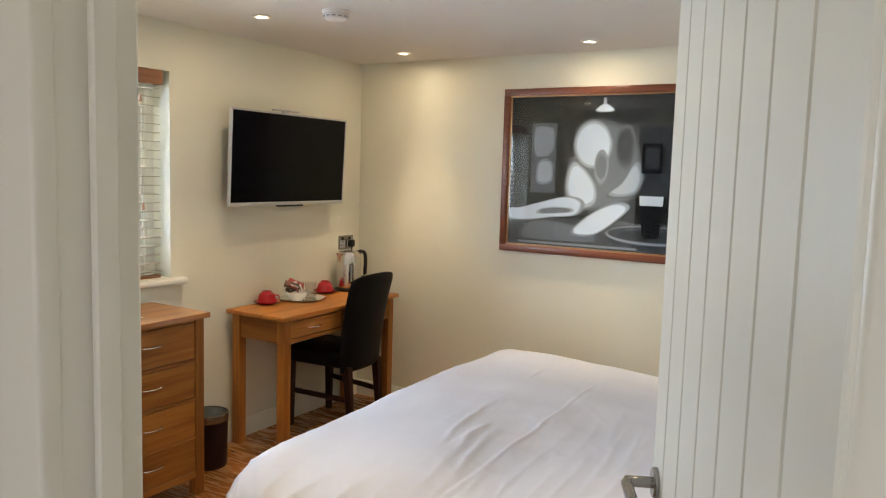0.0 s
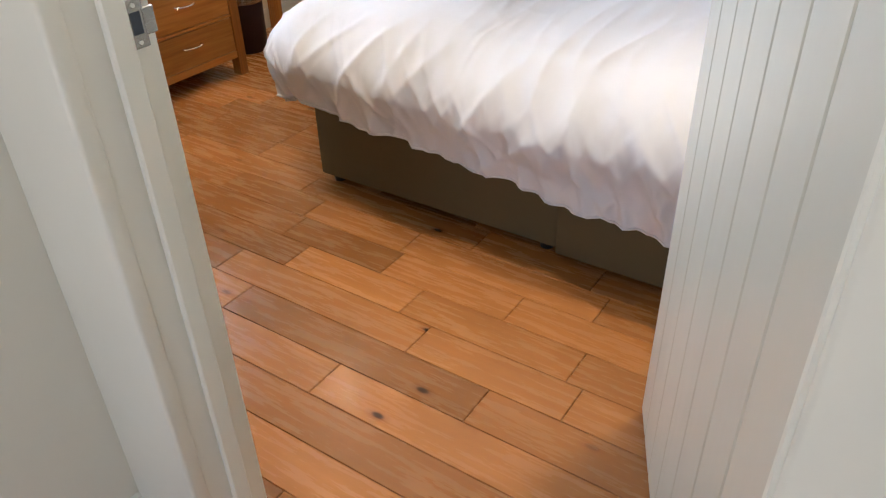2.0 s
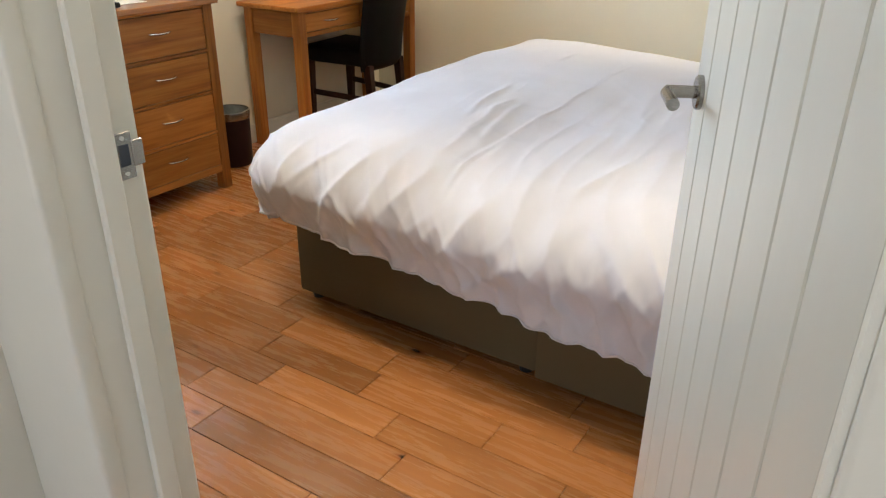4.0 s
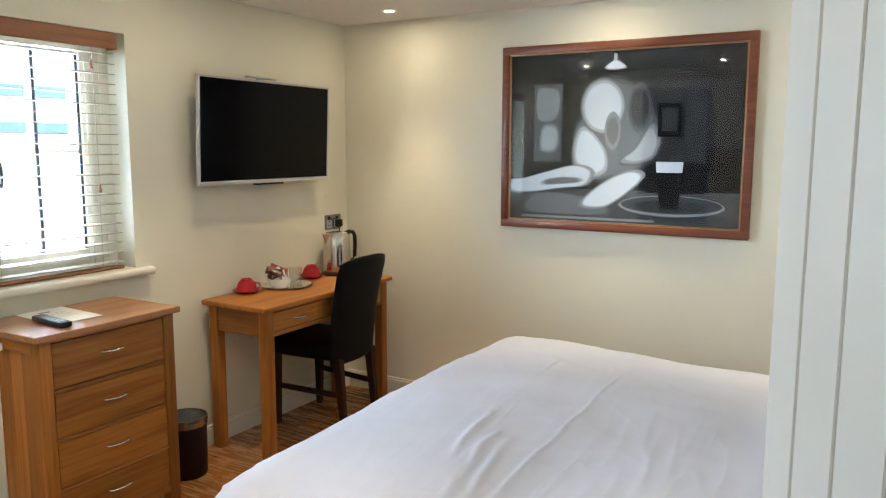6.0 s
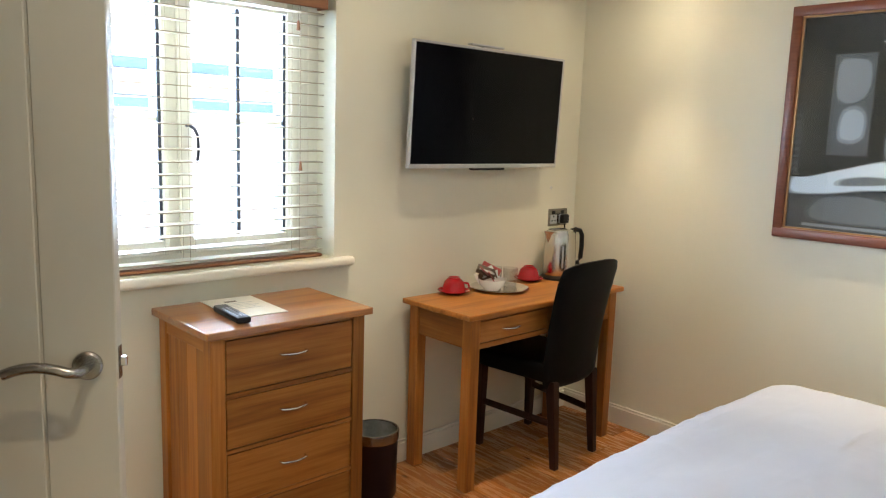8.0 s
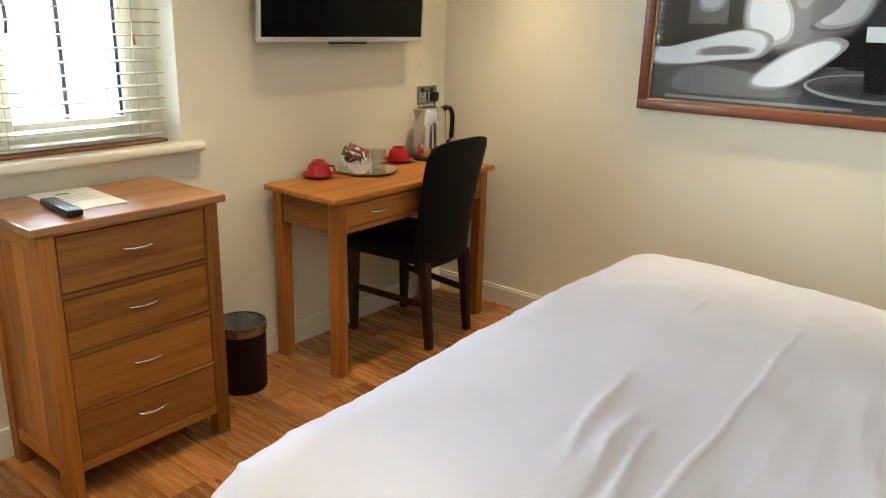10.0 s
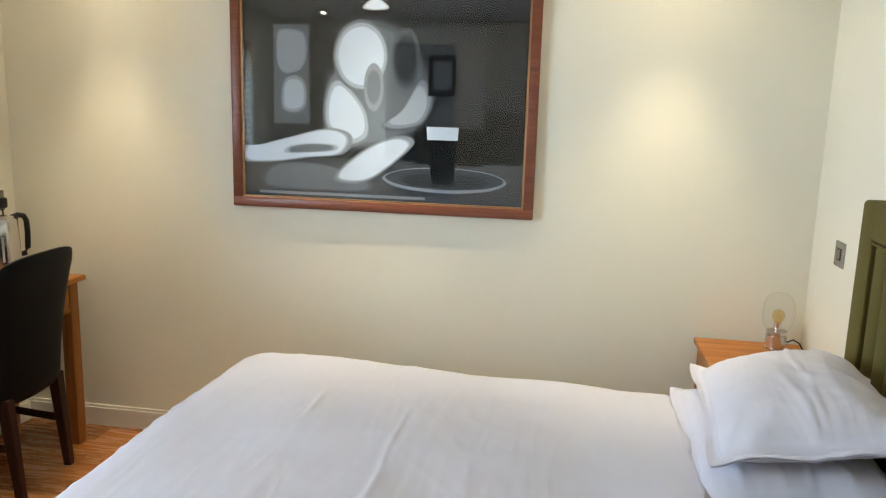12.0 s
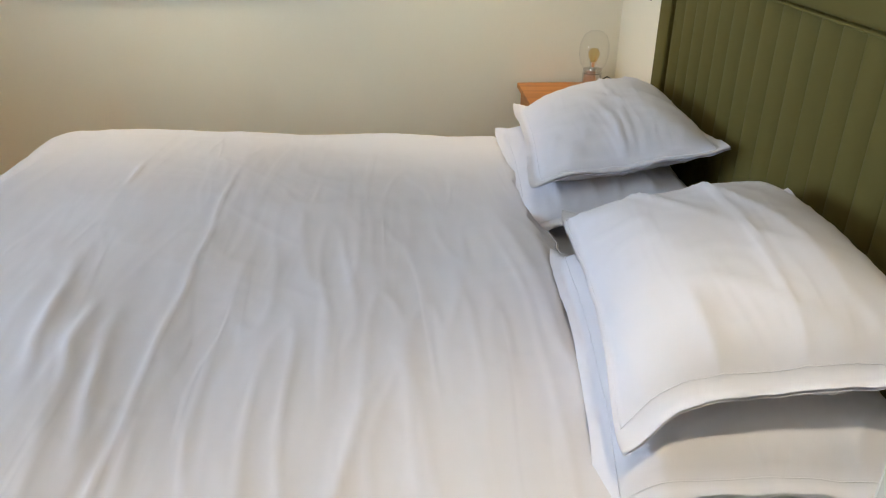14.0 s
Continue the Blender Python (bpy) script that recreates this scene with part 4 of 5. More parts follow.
# ---- chair ----
def dining_chair(m):
    """Local x: forwards; the seat's middle over the origin."""
    c = thing("dining_chair", "black leather upholstered chair with dark wooden legs, pushed under the desk", "chair", m)
    w, dep = 0.40, 0.44
    seat = box(-dep / 2 + 0.02, dep / 2, -w / 2, w / 2, 0.385, 0.470, 0.022, seg=3)
    for v in seat.verts:
        v.co.y *= 1 + 0.10 * (v.co.x / dep)
        v.co.z += 0.010 * (1 - (v.co.y / (w / 2)) ** 2) if v.co.z > 0.44 else 0
    part("seat", seat, LEATHER, c, "black leather seat pad", 50)
    b = bmesh.new()
    n, mm = 18, 12
    for face in (0, 1):
        g = []
        for i in range(n + 1):
            t = i / n
            row = []
            for j in range(mm + 1):
                s = -1 + 2 * j / mm
                half_w = 0.5 * (0.380 + 0.065 * t - 0.03 * max(0, t - 0.9) * 10 * abs(s) ** 4)
                zz = 0.36 + 0.56 * t - 0.028 * abs(s) ** 3 * max(0, t - 0.5) * 2
                xx = -0.205 - 0.085 * t ** 1.6 + 0.028 * (s * s)
                th = 0.030 * (1 - 0.35 * t) * (1 - abs(s) ** 8 * 0.9) * (1 if 0 < i < n else 0.35)
                row.append(b.verts.new((xx + (th if face else -th), s * half_w, zz)))
            g.append(row)
        for i in range(n):
            for j in range(mm):
                b.faces.new((g[i][j], g[i][j + 1], g[i + 1][j + 1], g[i + 1][j]))
        sides = [g[i][0] for i in range(n + 1)], [g[i][mm] for i in range(n + 1)], g[0], g[n]
        if face == 0:
            first_sides = sides
    for a, q in zip(first_sides, sides):
        for k in range(len(a) - 1):
            b.faces.new((a[k], a[k + 1], q[k + 1], q[k]))
    bk = part("backrest", b, LEATHER, c, "curved black leather back", 60)
    for sx, sy in ((1, 1), (1, -1), (-1, 1), (-1, -1)):
        x = 0.175 if sx > 0 else -0.195
        y = sy * (0.186 if sx > 0 else 0.148)
        lb = bmesh.new()
        bmesh.ops.create_cube(lb, size=1.0)
        for v in lb.verts:
            low = v.co.z < 0
            k = 0.0155 if low else 0.0225
            v.co = Vector((x + (0.0 if sx > 0 else (-0.035 if low else 0.0)) + (k if v.co.x > 0 else -k), y + (k if v.co.y > 0 else -k), 0 if low else 0.395))
        bmesh.ops.bevel(lb, geom=list(lb.edges), offset=0.003, segments=1, affect="EDGES")
        part("leg", lb, DARK_WOOD, c)
    for sy in (1, -1):
        part("stretcher", tube([(0.175, sy * 0.186, 0.215), (-0.205, sy * 0.150, 0.200)], 0.0165, 8, flat=0.6), DARK_WOOD, c)
    return c


dining_chair(pose(-2.86, 3.590, 0, 0, 0, 180 + 3))

# ---- waste bin ----
wbin = thing("waste_bin", "dark brown leatherette waste bin with a steel rim and liner", "waste bin", Matrix.Translation((-2.945, 2.71, 0)))
part("body", lathe([(0, 0.0), (0.086, 0.0), (0.090, 0.006), (0.094, 0.268), (0.090, 0.268), (0.084, 0.012), (0, 0.012)], 40), BIN_BROWN, wbin, "", 40)
part("rim", lathe([(0.0945, 0.236), (0.0965, 0.236), (0.0985, 0.266), (0.0965, 0.274), (0.091, 0.274), (0.090, 0.236)], 40), STEEL, wbin, "steel rim", 40)
lb = lathe([(0.0895, 0.272), (0.087, 0.23), (0.078, 0.16), (0.06, 0.10), (0, 0.09)], 40)
for v in lb.verts:
    v.co += Vector((0.006 * noise.noise(v.co * 40), 0.006 * noise.noise(v.co * 40 + Vector((5, 0, 0))), 0.008 * noise.noise(v.co * 30)))
    r_ = math.hypot(v.co.x, v.co.y)
    if r_ > 0.0888:
        v.co.x, v.co.y = v.co.x * 0.0888 / r_, v.co.y * 0.0888 / r_
part("liner", lb, LINER, wbin, "thin grey plastic liner", 180)

# ---- television ----
tv = thing("television", "black flat television in a silver frame, switched off, on the wall", "television", pose(W + 0.096, 3.374, 1.292, 0, 2.4, 0))
tw, th_ = 0.465, 0.507
tv_frame = box(-0.014, 0.006, -tw, tw, 0.0, 0.018, 0.002)
box(-0.014, 0.006, -tw, tw, th_ - 0.010, th_, 0.002, bm=tv_frame)
box(-0.014, 0.006, -tw, -tw + 0.010, 0.018, th_ - 0.010, 0.002, bm=tv_frame)
box(-0.014, 0.006, tw - 0.010, tw, 0.018, th_ - 0.010, 0.002, bm=tv_frame)
part("bezel", tv_frame, SILVER, tv, "thin silver bezel")
part("screen", box(-0.012, 0.003, -tw + 0.009, tw - 0.009, 0.019, th_ - 0.009), SCREEN, tv, "dark glossy screen")
part("back_case", box(-0.055, -0.012, -tw + 0.05, tw - 0.05, 0.04, th_ - 0.04, 0.008), BLACK, tv)
part("sensor_bar", box(-0.02, 0.010, -0.10, 0.10, -0.009, 0.0, 0.003), BLACK, tv)
part("wall_bracket", box(-0.112, -0.055, -0.12, 0.12, 0.12, th_ - 0.10), BLACK, tv)
part("bracket_hook", box(-0.075, -0.045, -0.10, 0.10, th_ + 0.012, th_ + 0.020, 0.002), SILVER, tv)
part("bracket_hook", box(-0.075, -0.055, -0.02, 0.02, th_ - 0.11, th_ + 0.012, 0.002), SILVER, tv)

# ---- sockets and switch ----
sock = thing("wall_socket", "brushed steel double wall socket with a black plug in it", "socket", Matrix.Translation((W, 3.925, 0.988)))
part("plate", box(0, 0.005, 0, 0.148, 0, 0.088, 0.0015), STEEL, sock)
part("insert", box(0.004, 0.0062, 0.014, 0.066, 0.012, 0.058), BUTTON_GREY, sock)
part("insert", box(0.004, 0.0062, 0.082, 0.134, 0.012, 0.058), BUTTON_GREY, sock)
for yy in (0.03, 0.10):
    part("rocker", box(0.005, 0.009, yy, yy + 0.018, 0.060, 0.078, 0.001), BLACK, sock)
# black boxes on the insert paint the shade of the pin openings
for yy, zz, w_, h_ in ((0.036, 0.044, 0.008, 0.010), (0.024, 0.024, 0.010, 0.006), (0.046, 0.024, 0.010, 0.006)):
    part("pin_hole_shade", box(0.0055, 0.0068, yy, yy + w_, zz, zz + h_), BLACK, sock)
plug = thing("mains_plug", "black mains plug in the wall socket", "plug", Matrix.Translation((W + 0.007, 4.033, 1.022)))
part("plug_body", box(0, 0.030, -0.024, 0.024, -0.022, 0.026, 0.009, seg=2), BLACK, plug, "", 40)
part("cable", tube([(0.018, 0, -0.02), (0.020, 0, -0.05), (0.03, 0.004, -0.12), (0.035, 0.01, -0.2), (0.04, 0.0, -0.277)], 0.0035, 8), BLACK, plug, "", 60)
# white disc put where a glint shows on the wall; no real fitting
solid("wall_glint", moved(lathe([(0, 0.005), (0.006, 0.004), (0.009, 0)], 18), pose(0, 0, 0, 0, 90, 0)), CHINA, "small glossy white disc standing for a glint on the wall above the socket", "cable cap", Matrix.Translation((W, 3.937, 1.184)), smooth=60)
sw = thing("light_switch", "grey steel single light switch beside the headboard", "switch", Matrix.Translation((E, 3.84, 0.990)))
part("plate", box(-0.006, 0, -0.043, 0.043, 0, 0.086, 0.0015), STEEL, sw)
part("insert", box(-0.008, -0.005, -0.017, 0.017, 0.022, 0.064, 0.001), BLACK, sw)
part("rocker", moved(box(-0.011, -0.006, -0.009, 0.009, 0.028, 0.058, 0.0015), pose(0, 0, 0, 0, 2, 0)), STEEL, sw)

# ---- things on the desk ----
DZ = 0.743
kettle = thing("kettle", "brushed steel cordless kettle with a black handle on its base", "kettle", pose(-3.005, 3.895, DZ, 0, 0, 75) @ Matrix.Scale(1.06, 4))
part("power_base", lathe([(0, 0), (0.082, 0), (0.084, 0.010), (0.070, 0.020), (0, 0.020)], 36), BLACK, kettle, "", 40)
part("body", lathe([(0, 0.020), (0.074, 0.020), (0.076, 0.024), (0.076, 0.05), (0.073, 0.16), (0.068, 0.215), (0.064, 0.222), (0, 0.222)], 40), KETTLE_STEEL, kettle, "", 40)
part("lid", lathe([(0.060, 0.221), (0.058, 0.229), (0.03, 0.234), (0, 0.235)], 36), KETTLE_STEEL, kettle, "", 40)
sp = bmesh.new()
vs = [sp.verts.new(p) for p in ((-0.058, -0.030, 0.222), (-0.058, 0.030, 0.222), (-0.094, 0, 0.226), (-0.070, -0.004, 0.165), (-0.070, 0.004, 0.165))]
for q in ((0, 1, 2), (0, 2, 3), (1, 4, 2), (2, 4, 3), (0, 3, 4, 1)):
    sp.faces.new([vs[i] for i in q])
part("spout", sp, KETTLE_STEEL, kettle)
part("handle", tube([(0.060, 0, 0.222), (0.085, 0, 0.228), (0.112, 0, 0.222), (0.124, 0, 0.200), (0.126, 0, 0.15), (0.122, 0, 0.09), (0.110, 0, 0.070), (0.074, 0, 0.066)], 0.011, 12), BLACK, kettle, "black plastic handle", 60)
part("handle_spine", box(0.064, 0.082, -0.012, 0.012, 0.03, 0.222, 0.004), BLACK, kettle)
part("water_gauge", moved(box(-0.004, 0.004, -0.0775, -0.0735, 0.06, 0.16, 0.001), pose(0, 0, 0, 0, 0, -25)), BUTTON_GREY, kettle)


def red_cup(label, x, y, turn):
    """A cup upside down on its saucer."""
    c = thing("saucer", "round red glazed saucer on the desk", "saucer", pose(x, y, DZ), group="red saucers")
    part("dish", lathe([(0, 0.002), (0.030, 0.002), (0.040, 0.0), (0.066, 0.012), (0.072, 0.016), (0.070, 0.018), (0.040, 0.006), (0, 0.006)], 36), RED, c, "", 50)
    k = thing("cup", label, "cup", pose(x, y, DZ + 0.0065, 0, 0, turn), group="red cups")
    part("bowl", lathe([(0.050, 0.0), (0.052, 0.002), (0.050, 0.022), (0.042, 0.048), (0.030, 0.060), (0.026, 0.061), (0.026, 0.067), (0.022, 0.067), (0.021, 0.062), (0, 0.061)], 36), RED, k, "", 50)
    part("cup_handle", tube([(0.047, 0, 0.020), (0.062, 0, 0.018), (0.070, 0, 0.028), (0.064, 0, 0.044), (0.043, 0, 0.046)], 0.0045, 10), RED, k, "", 60)
    return k


red_cup("red glazed cup upside down on its saucer near the desk's edge", -3.035, 3.205, 30)
red_cup("red glazed cup upside down on its saucer beside the kettle", -3.045, 3.715, 120)
tray = thing("tray", "round silver metal tray holding a bowl and glasses", "tray", pose(-2.985, 3.445, DZ))
part("plate", lathe([(0, 0.002), (0.115, 0.002), (0.128, 0.010), (0.134, 0.012), (0.134, 0.010), (0.118, 0.0), (0, 0.0)], 48), CHROME, tray, "", 40)
TZ = DZ + 0.003
bowl = thing("bowl", "white china bowl filled with drink sachets", "bowl", pose(-2.985, 3.395, TZ))
part("shell", lathe([(0, 0.0), (0.034, 0.0), (0.036, 0.004), (0.056, 0.024), (0.064, 0.050), (0.061, 0.050), (0.052, 0.026), (0.030, 0.008), (0, 0.008)], 36), CHINA, bowl, "", 50)
rs = random.Random(5)
for k in range(9):
    sm = (SACHET_RED, SACHET_BROWN, CHINA)[k % 3]
    sb = box(-0.046, 0.046, -0.027, 0.027, -0.0025, 0.0025, 0.002)
    a = k * 0.7
    m_ = pose(-2.985 + 0.018 * math.cos(a) - 0.012, 3.385 + 0.020 * math.sin(a), TZ + 0.058 + 0.009 * (k % 4), rs.uniform(30, 75), rs.uniform(-30, 30), rs.uniform(20, 160))
    so = solid("sachet", sb, sm, ("red and white paper drink sachet in the bowl", "brown coffee sachet in the bowl", "white paper sugar sachet in the bowl")[k % 3], "sachet", m_, "drink sachets")
    part("print_band", box(-0.034, 0.034, -0.006, 0.006, 0.0026, 0.0030), PAPER if k % 3 < 2 else SACHET_BROWN, so)
for gx, gy in ((-3.045, 3.475), (-2.99, 3.52)):
    g_ = solid("drinking_glass", lathe([(0, 0.0), (0.026, 0.0), (0.030, 0.003), (0.034, 0.088), (0.0325, 0.088), (0.0285, 0.008), (0, 0.008)], 32), TABLE_GLASS, "clear drinking glass standing on the tray", "glass", pose(gx, gy, TZ), "drinking glasses", smooth=50)

# ---- bedside table and lamp ----
bt = thing("bedside_table", "small oak bedside table between bed and wall", "bedside table", Matrix.Translation((-0.163, 3.68, 0)))
tdx, tdy, tz = 0.39, 0.445, 0.627
part("top", box(0, tdx, 0, tdy, tz - 0.022, tz, 0.004, seg=2), OAK_X, bt)
for a in (0.015, tdx - 0.06):
    for b in (0.015, tdy - 0.06):
        part("leg", box(a, a + 0.045, b, b + 0.045, 0, tz - 0.022, 0.003), OAK_Z, bt)
part("cabinet_box", box(0.025, tdx - 0.02, 0.025, tdy - 0.025, 0.20, tz - 0.022), OAK_Y, bt)
btd = part("drawer", box(0.008, 0.026, 0.064, tdy - 0.064, tz - 0.17, tz - 0.032, 0.002), OAK_Y, bt)
moved_handle = tube([(0.008, tdy / 2 - 0.045, tz - 0.095), (-0.012, tdy / 2 - 0.04, tz - 0.095), (-0.015, tdy / 2, tz - 0.096), (-0.012, tdy / 2 + 0.04, tz - 0.095), (0.008, tdy / 2 + 0.045, tz - 0.095)], 0.004, 8)
part("handle", moved_handle, CHROME, btd, "slim chrome bow handle")

lamp = thing("table_lamp", "chrome table lamp with a clear globe and amber bulb, unlit", "table lamp", pose(0.118, 4.045, tz))
part("base", lathe([(0, 0), (0.036, 0), (0.038, 0.002), (0.038, 0.006), (0.033, 0.008), (0.033, 0.014), (0.038, 0.016), (0.038, 0.056), (0.033, 0.058), (0.033, 0.064), (0.037, 0.066), (0.037, 0.072), (0, 0.074)], 36), KETTLE_STEEL, lamp, "", 35)
part("bulb_holder", lathe([(0.012, 0.074), (0.013, 0.10), (0, 0.10)], 18), CHROME, lamp)
part("bulb", lathe([(0.010, 0.098), (0.014, 0.105), (0.022, 0.122), (0.022, 0.135), (0.014, 0.149), (0, 0.153)], 24), AMBER_GLASS, lamp, "amber filament bulb", 180)
part("filament", tube([(-0.006, 0, 0.10), (-0.009, 0, 0.132), (0, 0.006, 0.138), (0.009, 0, 0.132), (0.006, 0, 0.10)], 0.0016, 6), BRASS, lamp)
part("globe", lathe([(0.036, 0.073), (0.050, 0.094), (0.058, 0.132), (0.055, 0.170), (0.043, 0.199), (0.024, 0.214), (0.008, 0.218), (0, 0.218)], 36), GLOBE_GLASS, lamp, "clear glass globe", 180)
part("cable", tube([(0.036, -0.01, 0.03), (0.055, -0.02, 0.045), (0.075, -0.03, 0.035), (0.09, -0.035, 0.008), (0.110, -0.04, 0.004)], 0.0028, 8), BLACK, lamp, "dark flex", 60)

# ---- framed print ----
pic = thing("framed_print", "large black and white print in a mahogany frame under glass", "picture", Matrix.Translation((-2.061, N, 1.056)))
pw, ph, fw = 1.248, 0.930, 0.040


def frame_bar(x0, x1, z0, z1):
    bm = box(x0, x1, -0.036, -0.006, z0, z1, 0.006, seg=2)
    return bm


part("frame_bar", frame_bar(0, pw, 0, fw), FRAME_WOOD, pic, "", 40)
part("frame_bar", frame_bar(0, pw, ph - fw, ph), FRAME_WOOD, pic, "", 40)
part("frame_bar", frame_bar(0, fw, fw - 0.004, ph - fw + 0.004), FRAME_WOOD, pic, "", 40)
part("frame_bar", frame_bar(pw - fw, pw, fw - 0.004, ph - fw + 0.004), FRAME_WOOD, pic, "", 40)
slip = box(fw - 0.002, pw - fw + 0.002, -0.024, -0.014, fw - 0.002, fw + 0.007)
box(fw - 0.002, pw - fw + 0.002, -0.024, -0.014, ph - fw - 0.007, ph - fw + 0.002, bm=slip)
box(fw - 0.002, fw + 0.007, -0.024, -0.014, fw + 0.007, ph - fw - 0.007, bm=slip)
box(pw - fw - 0.007, pw - fw + 0.002, -0.024, -0.014, fw + 0.007, ph - fw - 0.007, bm=slip)
part("gilt_slip", slip, GILT, pic, "thin gilt inner slip")
part("backing_board", box(0.01, pw - 0.01, -0.006, -0.001, 0.01, ph - 0.01), PAPER, pic)
prn = part("print", box(fw, pw - fw, -0.0085, -0.006, fw, ph - fw), PIC["charcoal"], pic, "black and white print of plain shapes, a glass and a tray")
iw, ih = pw - 2 * fw, ph - 2 * fw
layer = [0]


def flat(name, bm, mat_key):
    """One flat tone of the print, laid just over the one before."""
    layer[0] += 1
    moved(bm, Matrix.Translation((fw, -0.0086 - 0.0001 * layer[0], fw)))
    part(name, bm, PIC[mat_key], prn)


def rect(u0, u1, v0, v1):
    """A rectangle in fractions of the print, from its lower left."""
    b = bmesh.new()
    b.faces.new([b.verts.new((u * iw, 0, v * ih)) for u, v in ((u0, v0), (u1, v0), (u1, v1), (u0, v1))])
    return b


def blob(*pts):
    """A closed smooth outline through a few points, in fractions of the print."""
    b = bmesh.new()
    vs, n = [], len(pts)
    for k in range(n):
        p0, p1, p2, p3 = (Vector(pts[(k + d) % n]) for d in (-1, 0, 1, 2))
        for q in range(7):
            t = q / 7
            c = 0.5 * (2 * p1 + (p2 - p0) * t + (2 * p0 - 5 * p1 + 4 * p2 - p3) * t * t + (3 * p1 - p0 - 3 * p2 + p3) * t ** 3)
            vs.append(b.verts.new((c.x * iw, 0, c.y * ih)))
    f = b.faces.new(vs)
    bmesh.ops.triangulate(b, faces=[f])
    return b


def ring(u, v, ru, rv):
    """Eight points of an oval, in fractions of the print."""
    return [(u + ru * math.cos(k * math.pi / 4), v + rv * math.sin(k * math.pi / 4)) for k in range(8)]


def soft(name, pts, first, last, inner=0.80):
    """A rounded tone that turns from one grey to another towards its middle."""
    n = abs(last - first) * 2 + 1
    cu, cv = sum(p[0] for p in pts) / len(pts), sum(p[1] for p in pts) / len(pts)
    for k in range(n):
        f = 1 - (1 - inner) * k / max(1, n - 1)
        tone = first + round((last - first) * k / max(1, n - 1))
        flat(name, blob(*[(cu + (u - cu) * f, cv + (v - cv) * f) for u, v in pts]), tone)


flat("wall_tone", rect(0.0, 1.0, 0.30, 0.82), 2)
flat("ceiling_tone", rect(0.0, 1.0, 0.82, 1.0), 1)
flat("panel_tone", rect(0.58, 0.85, 0.36, 0.81), 3)
flat("panel_edge", rect(0.848, 0.852, 0.36, 0.81), 4)
flat("dark_settle", rect(0.86, 1.0, 0.10, 0.44), 0)
flat("side_post", rect(0.985, 1.0, 0.44, 0.80), 0)
flat("window_reveal", rect(0.115, 0.245, 0.36, 0.82), 5)
soft("bright_window", [(0.125, 0.62), (0.18, 0.58), (0.235, 0.64), (0.235, 0.78), (0.18, 0.81), (0.125, 0.79)], 5, 7, 0.8)
soft("bright_window", [(0.14, 0.43), (0.19, 0.40), (0.235, 0.44), (0.235, 0.56), (0.19, 0.60), (0.145, 0.56)], 5, 8, 0.7)
flat("side_slats", rect(0.0, 0.03, 0.26, 0.58), 3)
for k in range(9):
    flat("side_slat", rect(0.003, 0.028, 0.28 + 0.032 * k, 0.293 + 0.032 * k), 5)
flat("dark_doorway", rect(0.25, 0.40, 0.34, 0.82), 1)
flat("table_tone", rect(0.0, 1.0, 0.0, 0.20), 4)
soft("table_sheen", [(0.04, 0.05), (0.30, 0.035), (0.50, 0.05), (0.46, 0.13), (0.25, 0.19), (0.08, 0.17)], 4, 6, 0.7)
flat("table_edge", rect(0.06, 0.66, 0.020, 0.034), 7)
flat("recess", rect(0.62, 0.855, 0.19, 0.36), 0)
soft("round_shape", [(0.30, 0.30), (0.30, 0.55), (0.33, 0.78), (0.44, 0.86), (0.56, 0.82), (0.64, 0.70), (0.685, 0.52), (0.66, 0.38), (0.56, 0.28), (0.42, 0.24)], 3, 6, 0.86)
soft("round_shape", [(0.30, 0.36), (0.31, 0.54), (0.36, 0.58), (0.45, 0.44), (0.46, 0.30), (0.38, 0.26)], 6, 9, 0.75)
soft("round_shape", [(0.57, 0.44), (0.645, 0.60), (0.685, 0.50), (0.65, 0.38), (0.56, 0.34), (0.50, 0.36)], 5, 8, 0.7)
soft("shade_shape", ring(0.585, 0.67, 0.050, 0.14), 5, 3, 0.6)
soft("shade_shape", ring(0.32, 0.70, 0.035, 0.11), 3, 1, 0.6)
soft("bright_shape", ring(0.43, 0.68, 0.100, 0.165), 6, 9, 0.8)
soft("bright_shape", ring(0.475, 0.54, 0.035, 0.11), 7, 6, 0.7)
soft("long_shape", [(0.0, 0.175), (0.12, 0.175), (0.24, 0.20), (0.37, 0.225), (0.40, 0.31), (0.32, 0.345), (0.18, 0.30), (0.06, 0.255), (0.0, 0.245)], 7, 9, 0.85)
soft("shade_shape", [(0.16, 0.22), (0.25, 0.225), (0.34, 0.24), (0.34, 0.265), (0.25, 0.27), (0.17, 0.25)], 8, 6, 0.7)
soft("long_shape", [(0.335, 0.10), (0.40, 0.085), (0.47, 0.11), (0.56, 0.20), (0.62, 0.29), (0.57, 0.32), (0.47, 0.27), (0.37, 0.17)], 7, 9, 0.8)
flat("pendant_stem", rect(0.472, 0.486, 0.93, 0.975), 8)
soft("pendant_shade", [(0.435, 0.895), (0.48, 0.885), (0.525, 0.895), (0.505, 0.925), (0.48, 0.940), (0.455, 0.925)], 8, 9, 0.8)
flat("small_frame", rect(0.664, 0.756, 0.505, 0.69), 0)
flat("small_frame_inner", rect(0.680, 0.742, 0.535, 0.662), 3)
flat("tray_rim", blob(*ring(0.725, 0.118, 0.215, 0.060)), 7)
flat("tray_face", blob(*ring(0.725, 0.123, 0.205, 0.050)), 4)
flat("tray_ring", blob(*ring(0.725, 0.114, 0.150, 0.034)), 3)
gl = bmesh.new()
gl.faces.new([gl.verts.new((u * iw, 0, v * ih)) for u, v in ((0.682, 0.10), (0.758, 0.10), (0.772, 0.365), (0.662, 0.365))])
flat("glass_shape", gl, 0)
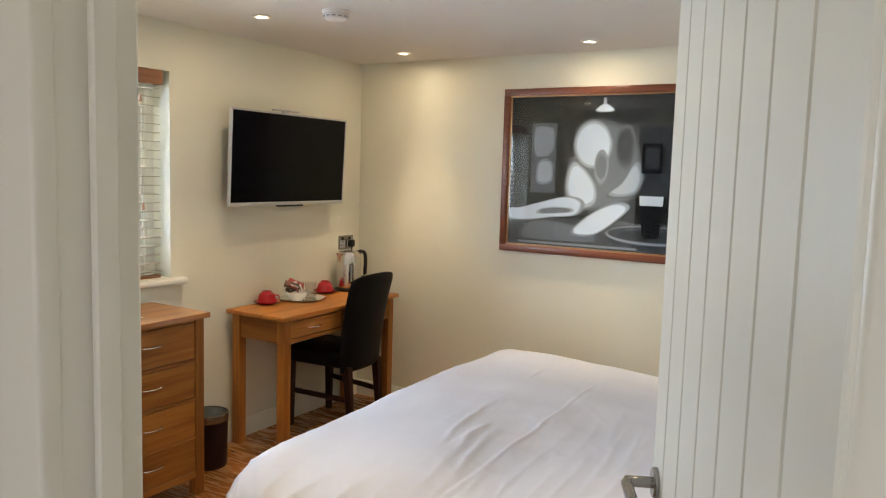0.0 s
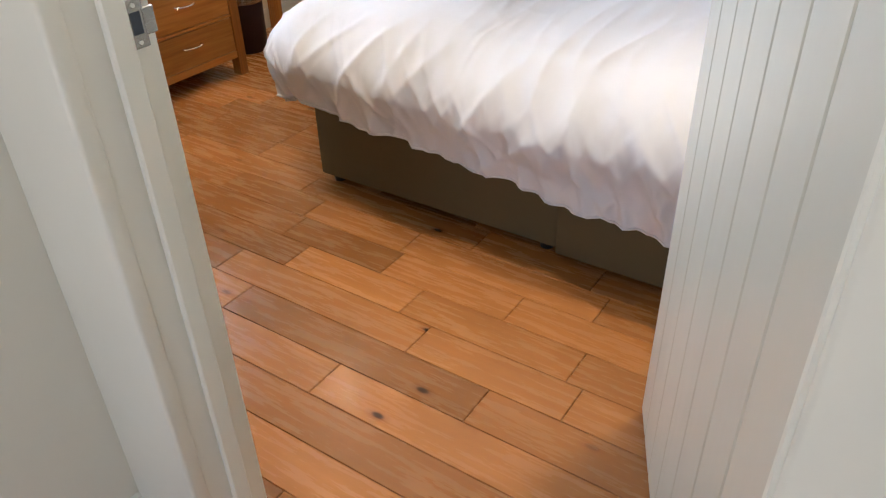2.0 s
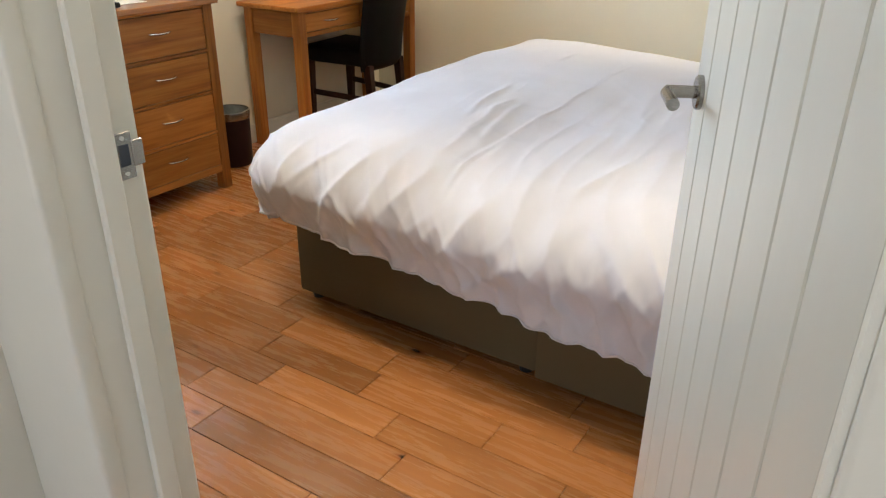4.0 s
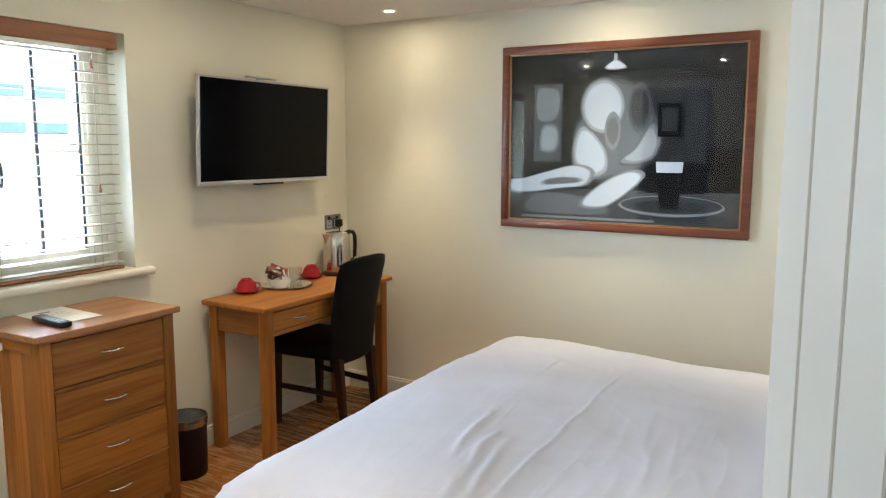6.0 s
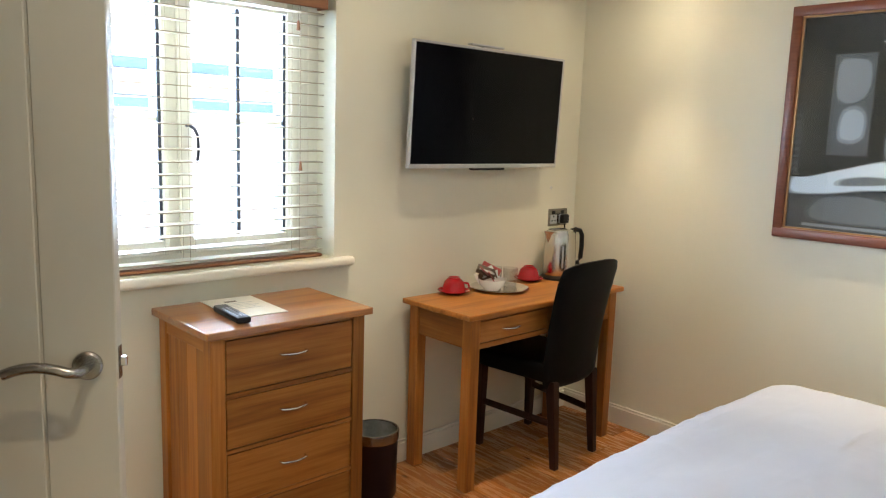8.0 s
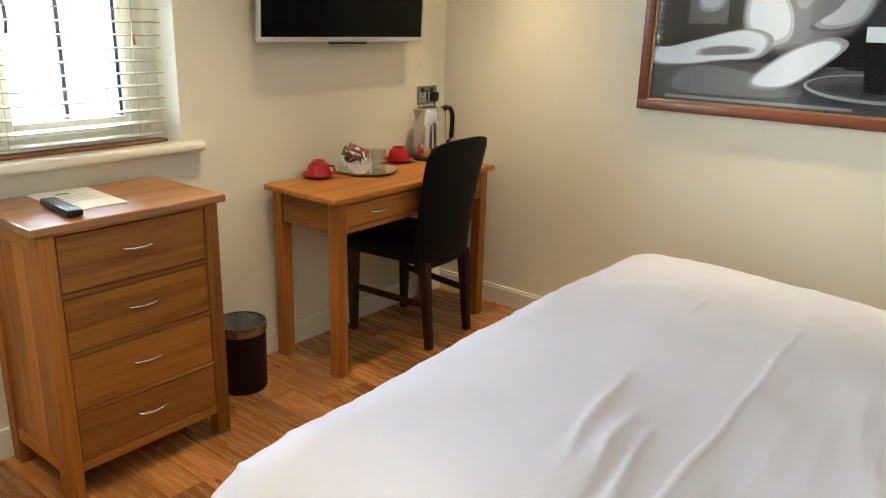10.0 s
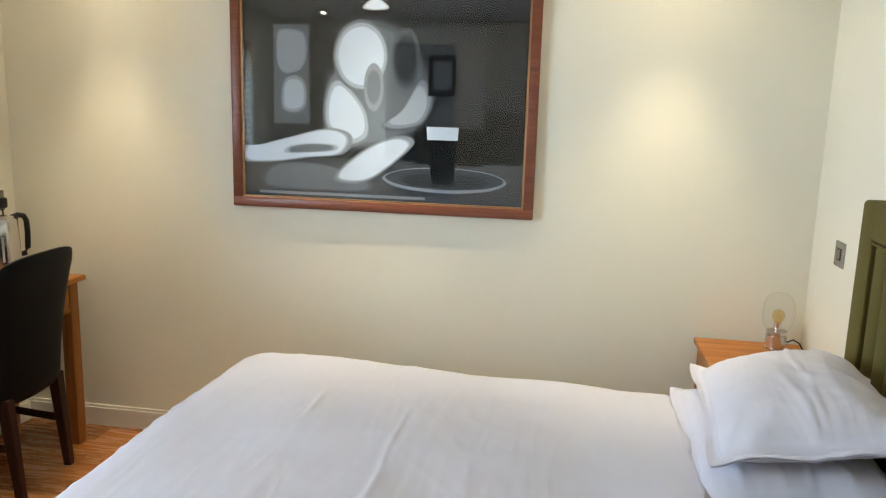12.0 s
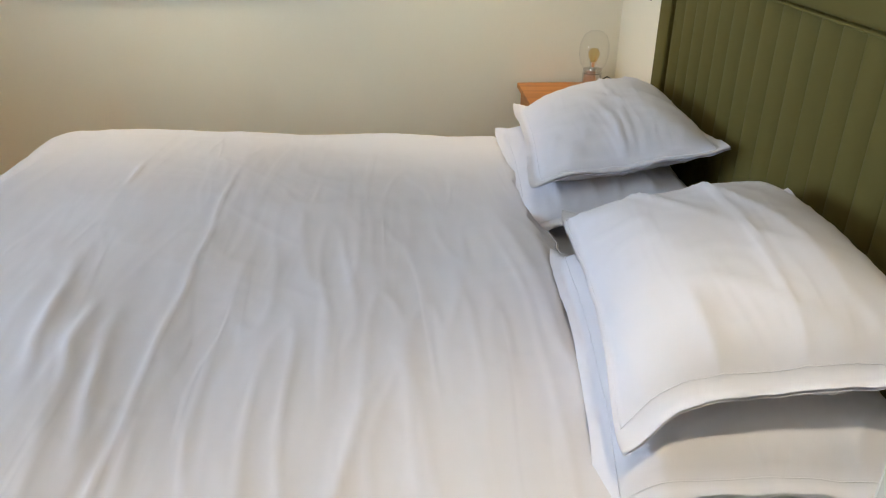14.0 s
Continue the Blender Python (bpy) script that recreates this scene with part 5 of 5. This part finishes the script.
fo = bmesh.new()
fo.faces.new([fo.verts.new((u * iw, 0, v * ih)) for u, v in ((0.665, 0.305), (0.769, 0.305), (0.772, 0.365), (0.662, 0.365))])
flat("foam_shape", fo, 9)
pane = part("glass_pane", box(fw - 0.001, pw - fw + 0.001, -0.0205, -0.0185, fw - 0.001, ph - fw + 0.001), GLASS, pic, "clear picture glass")
pane.visible_shadow = False

# ---- oak planks, last ----
rp = random.Random(11)
PLANK_W = 0.1165
Y_FIRST = 1.184
known = {0: [-1.482, -0.716], -1: [-1.067, -0.33], 1: [-0.960, -0.535], 2: [-1.065, -0.58, -0.2], 3: [-1.217, -0.816], 4: [-1.62, -1.236, -0.618]}
shapes = {}
row0 = math.floor((S - 0.17 - Y_FIRST) / PLANK_W)
row1 = math.ceil((N - 0.02 - Y_FIRST) / PLANK_W)
floor_ob = structure("floor", box(W, HALL_E, HALL_S, N, -0.017, -0.012), UNDERLAY, "warm oiled oak plank floor with knots", "floor")
for r in range(row0, row1):
    y0, y1 = Y_FIRST + r * PLANK_W, min(Y_FIRST + (r + 1) * PLANK_W, N)
    cuts = set(known.get(r, []))
    x = W + rp.uniform(0.15, 0.7)
    while x < E - 0.2:
        if all(abs(x - c) > 0.32 for c in cuts):
            cuts.add(round(x / 0.02) * 0.02)
        x += rp.choice((0.38, 0.46, 0.56, 0.68, 0.82))
    xs = [W] + sorted(cuts) + [E]
    for a, b in zip(xs, xs[1:]):
        key = (round(b - a, 3), round(y1 - y0, 4))
        if key not in shapes:
            pb = box(-(b - a) / 2 + 0.0008, (b - a) / 2 - 0.0008, -(y1 - y0) / 2 + 0.0008, (y1 - y0) / 2 - 0.0008, -0.012, 0.0, 0.0016)
            shapes[key] = mesh_of(pb, "plank", PLANK)
        ob = new("plank", shapes[key])
        ob.parent = floor_ob
        ob.location = ((a + b) / 2, (y0 + y1) / 2, 0)
hall_floor = structure("floor_hall", box(HALL_W, HALL_E, HALL_S, Y_FIRST + row0 * PLANK_W - 0.001, -0.012, -0.001), PLANK, "oak boarded hall floor", "floor")
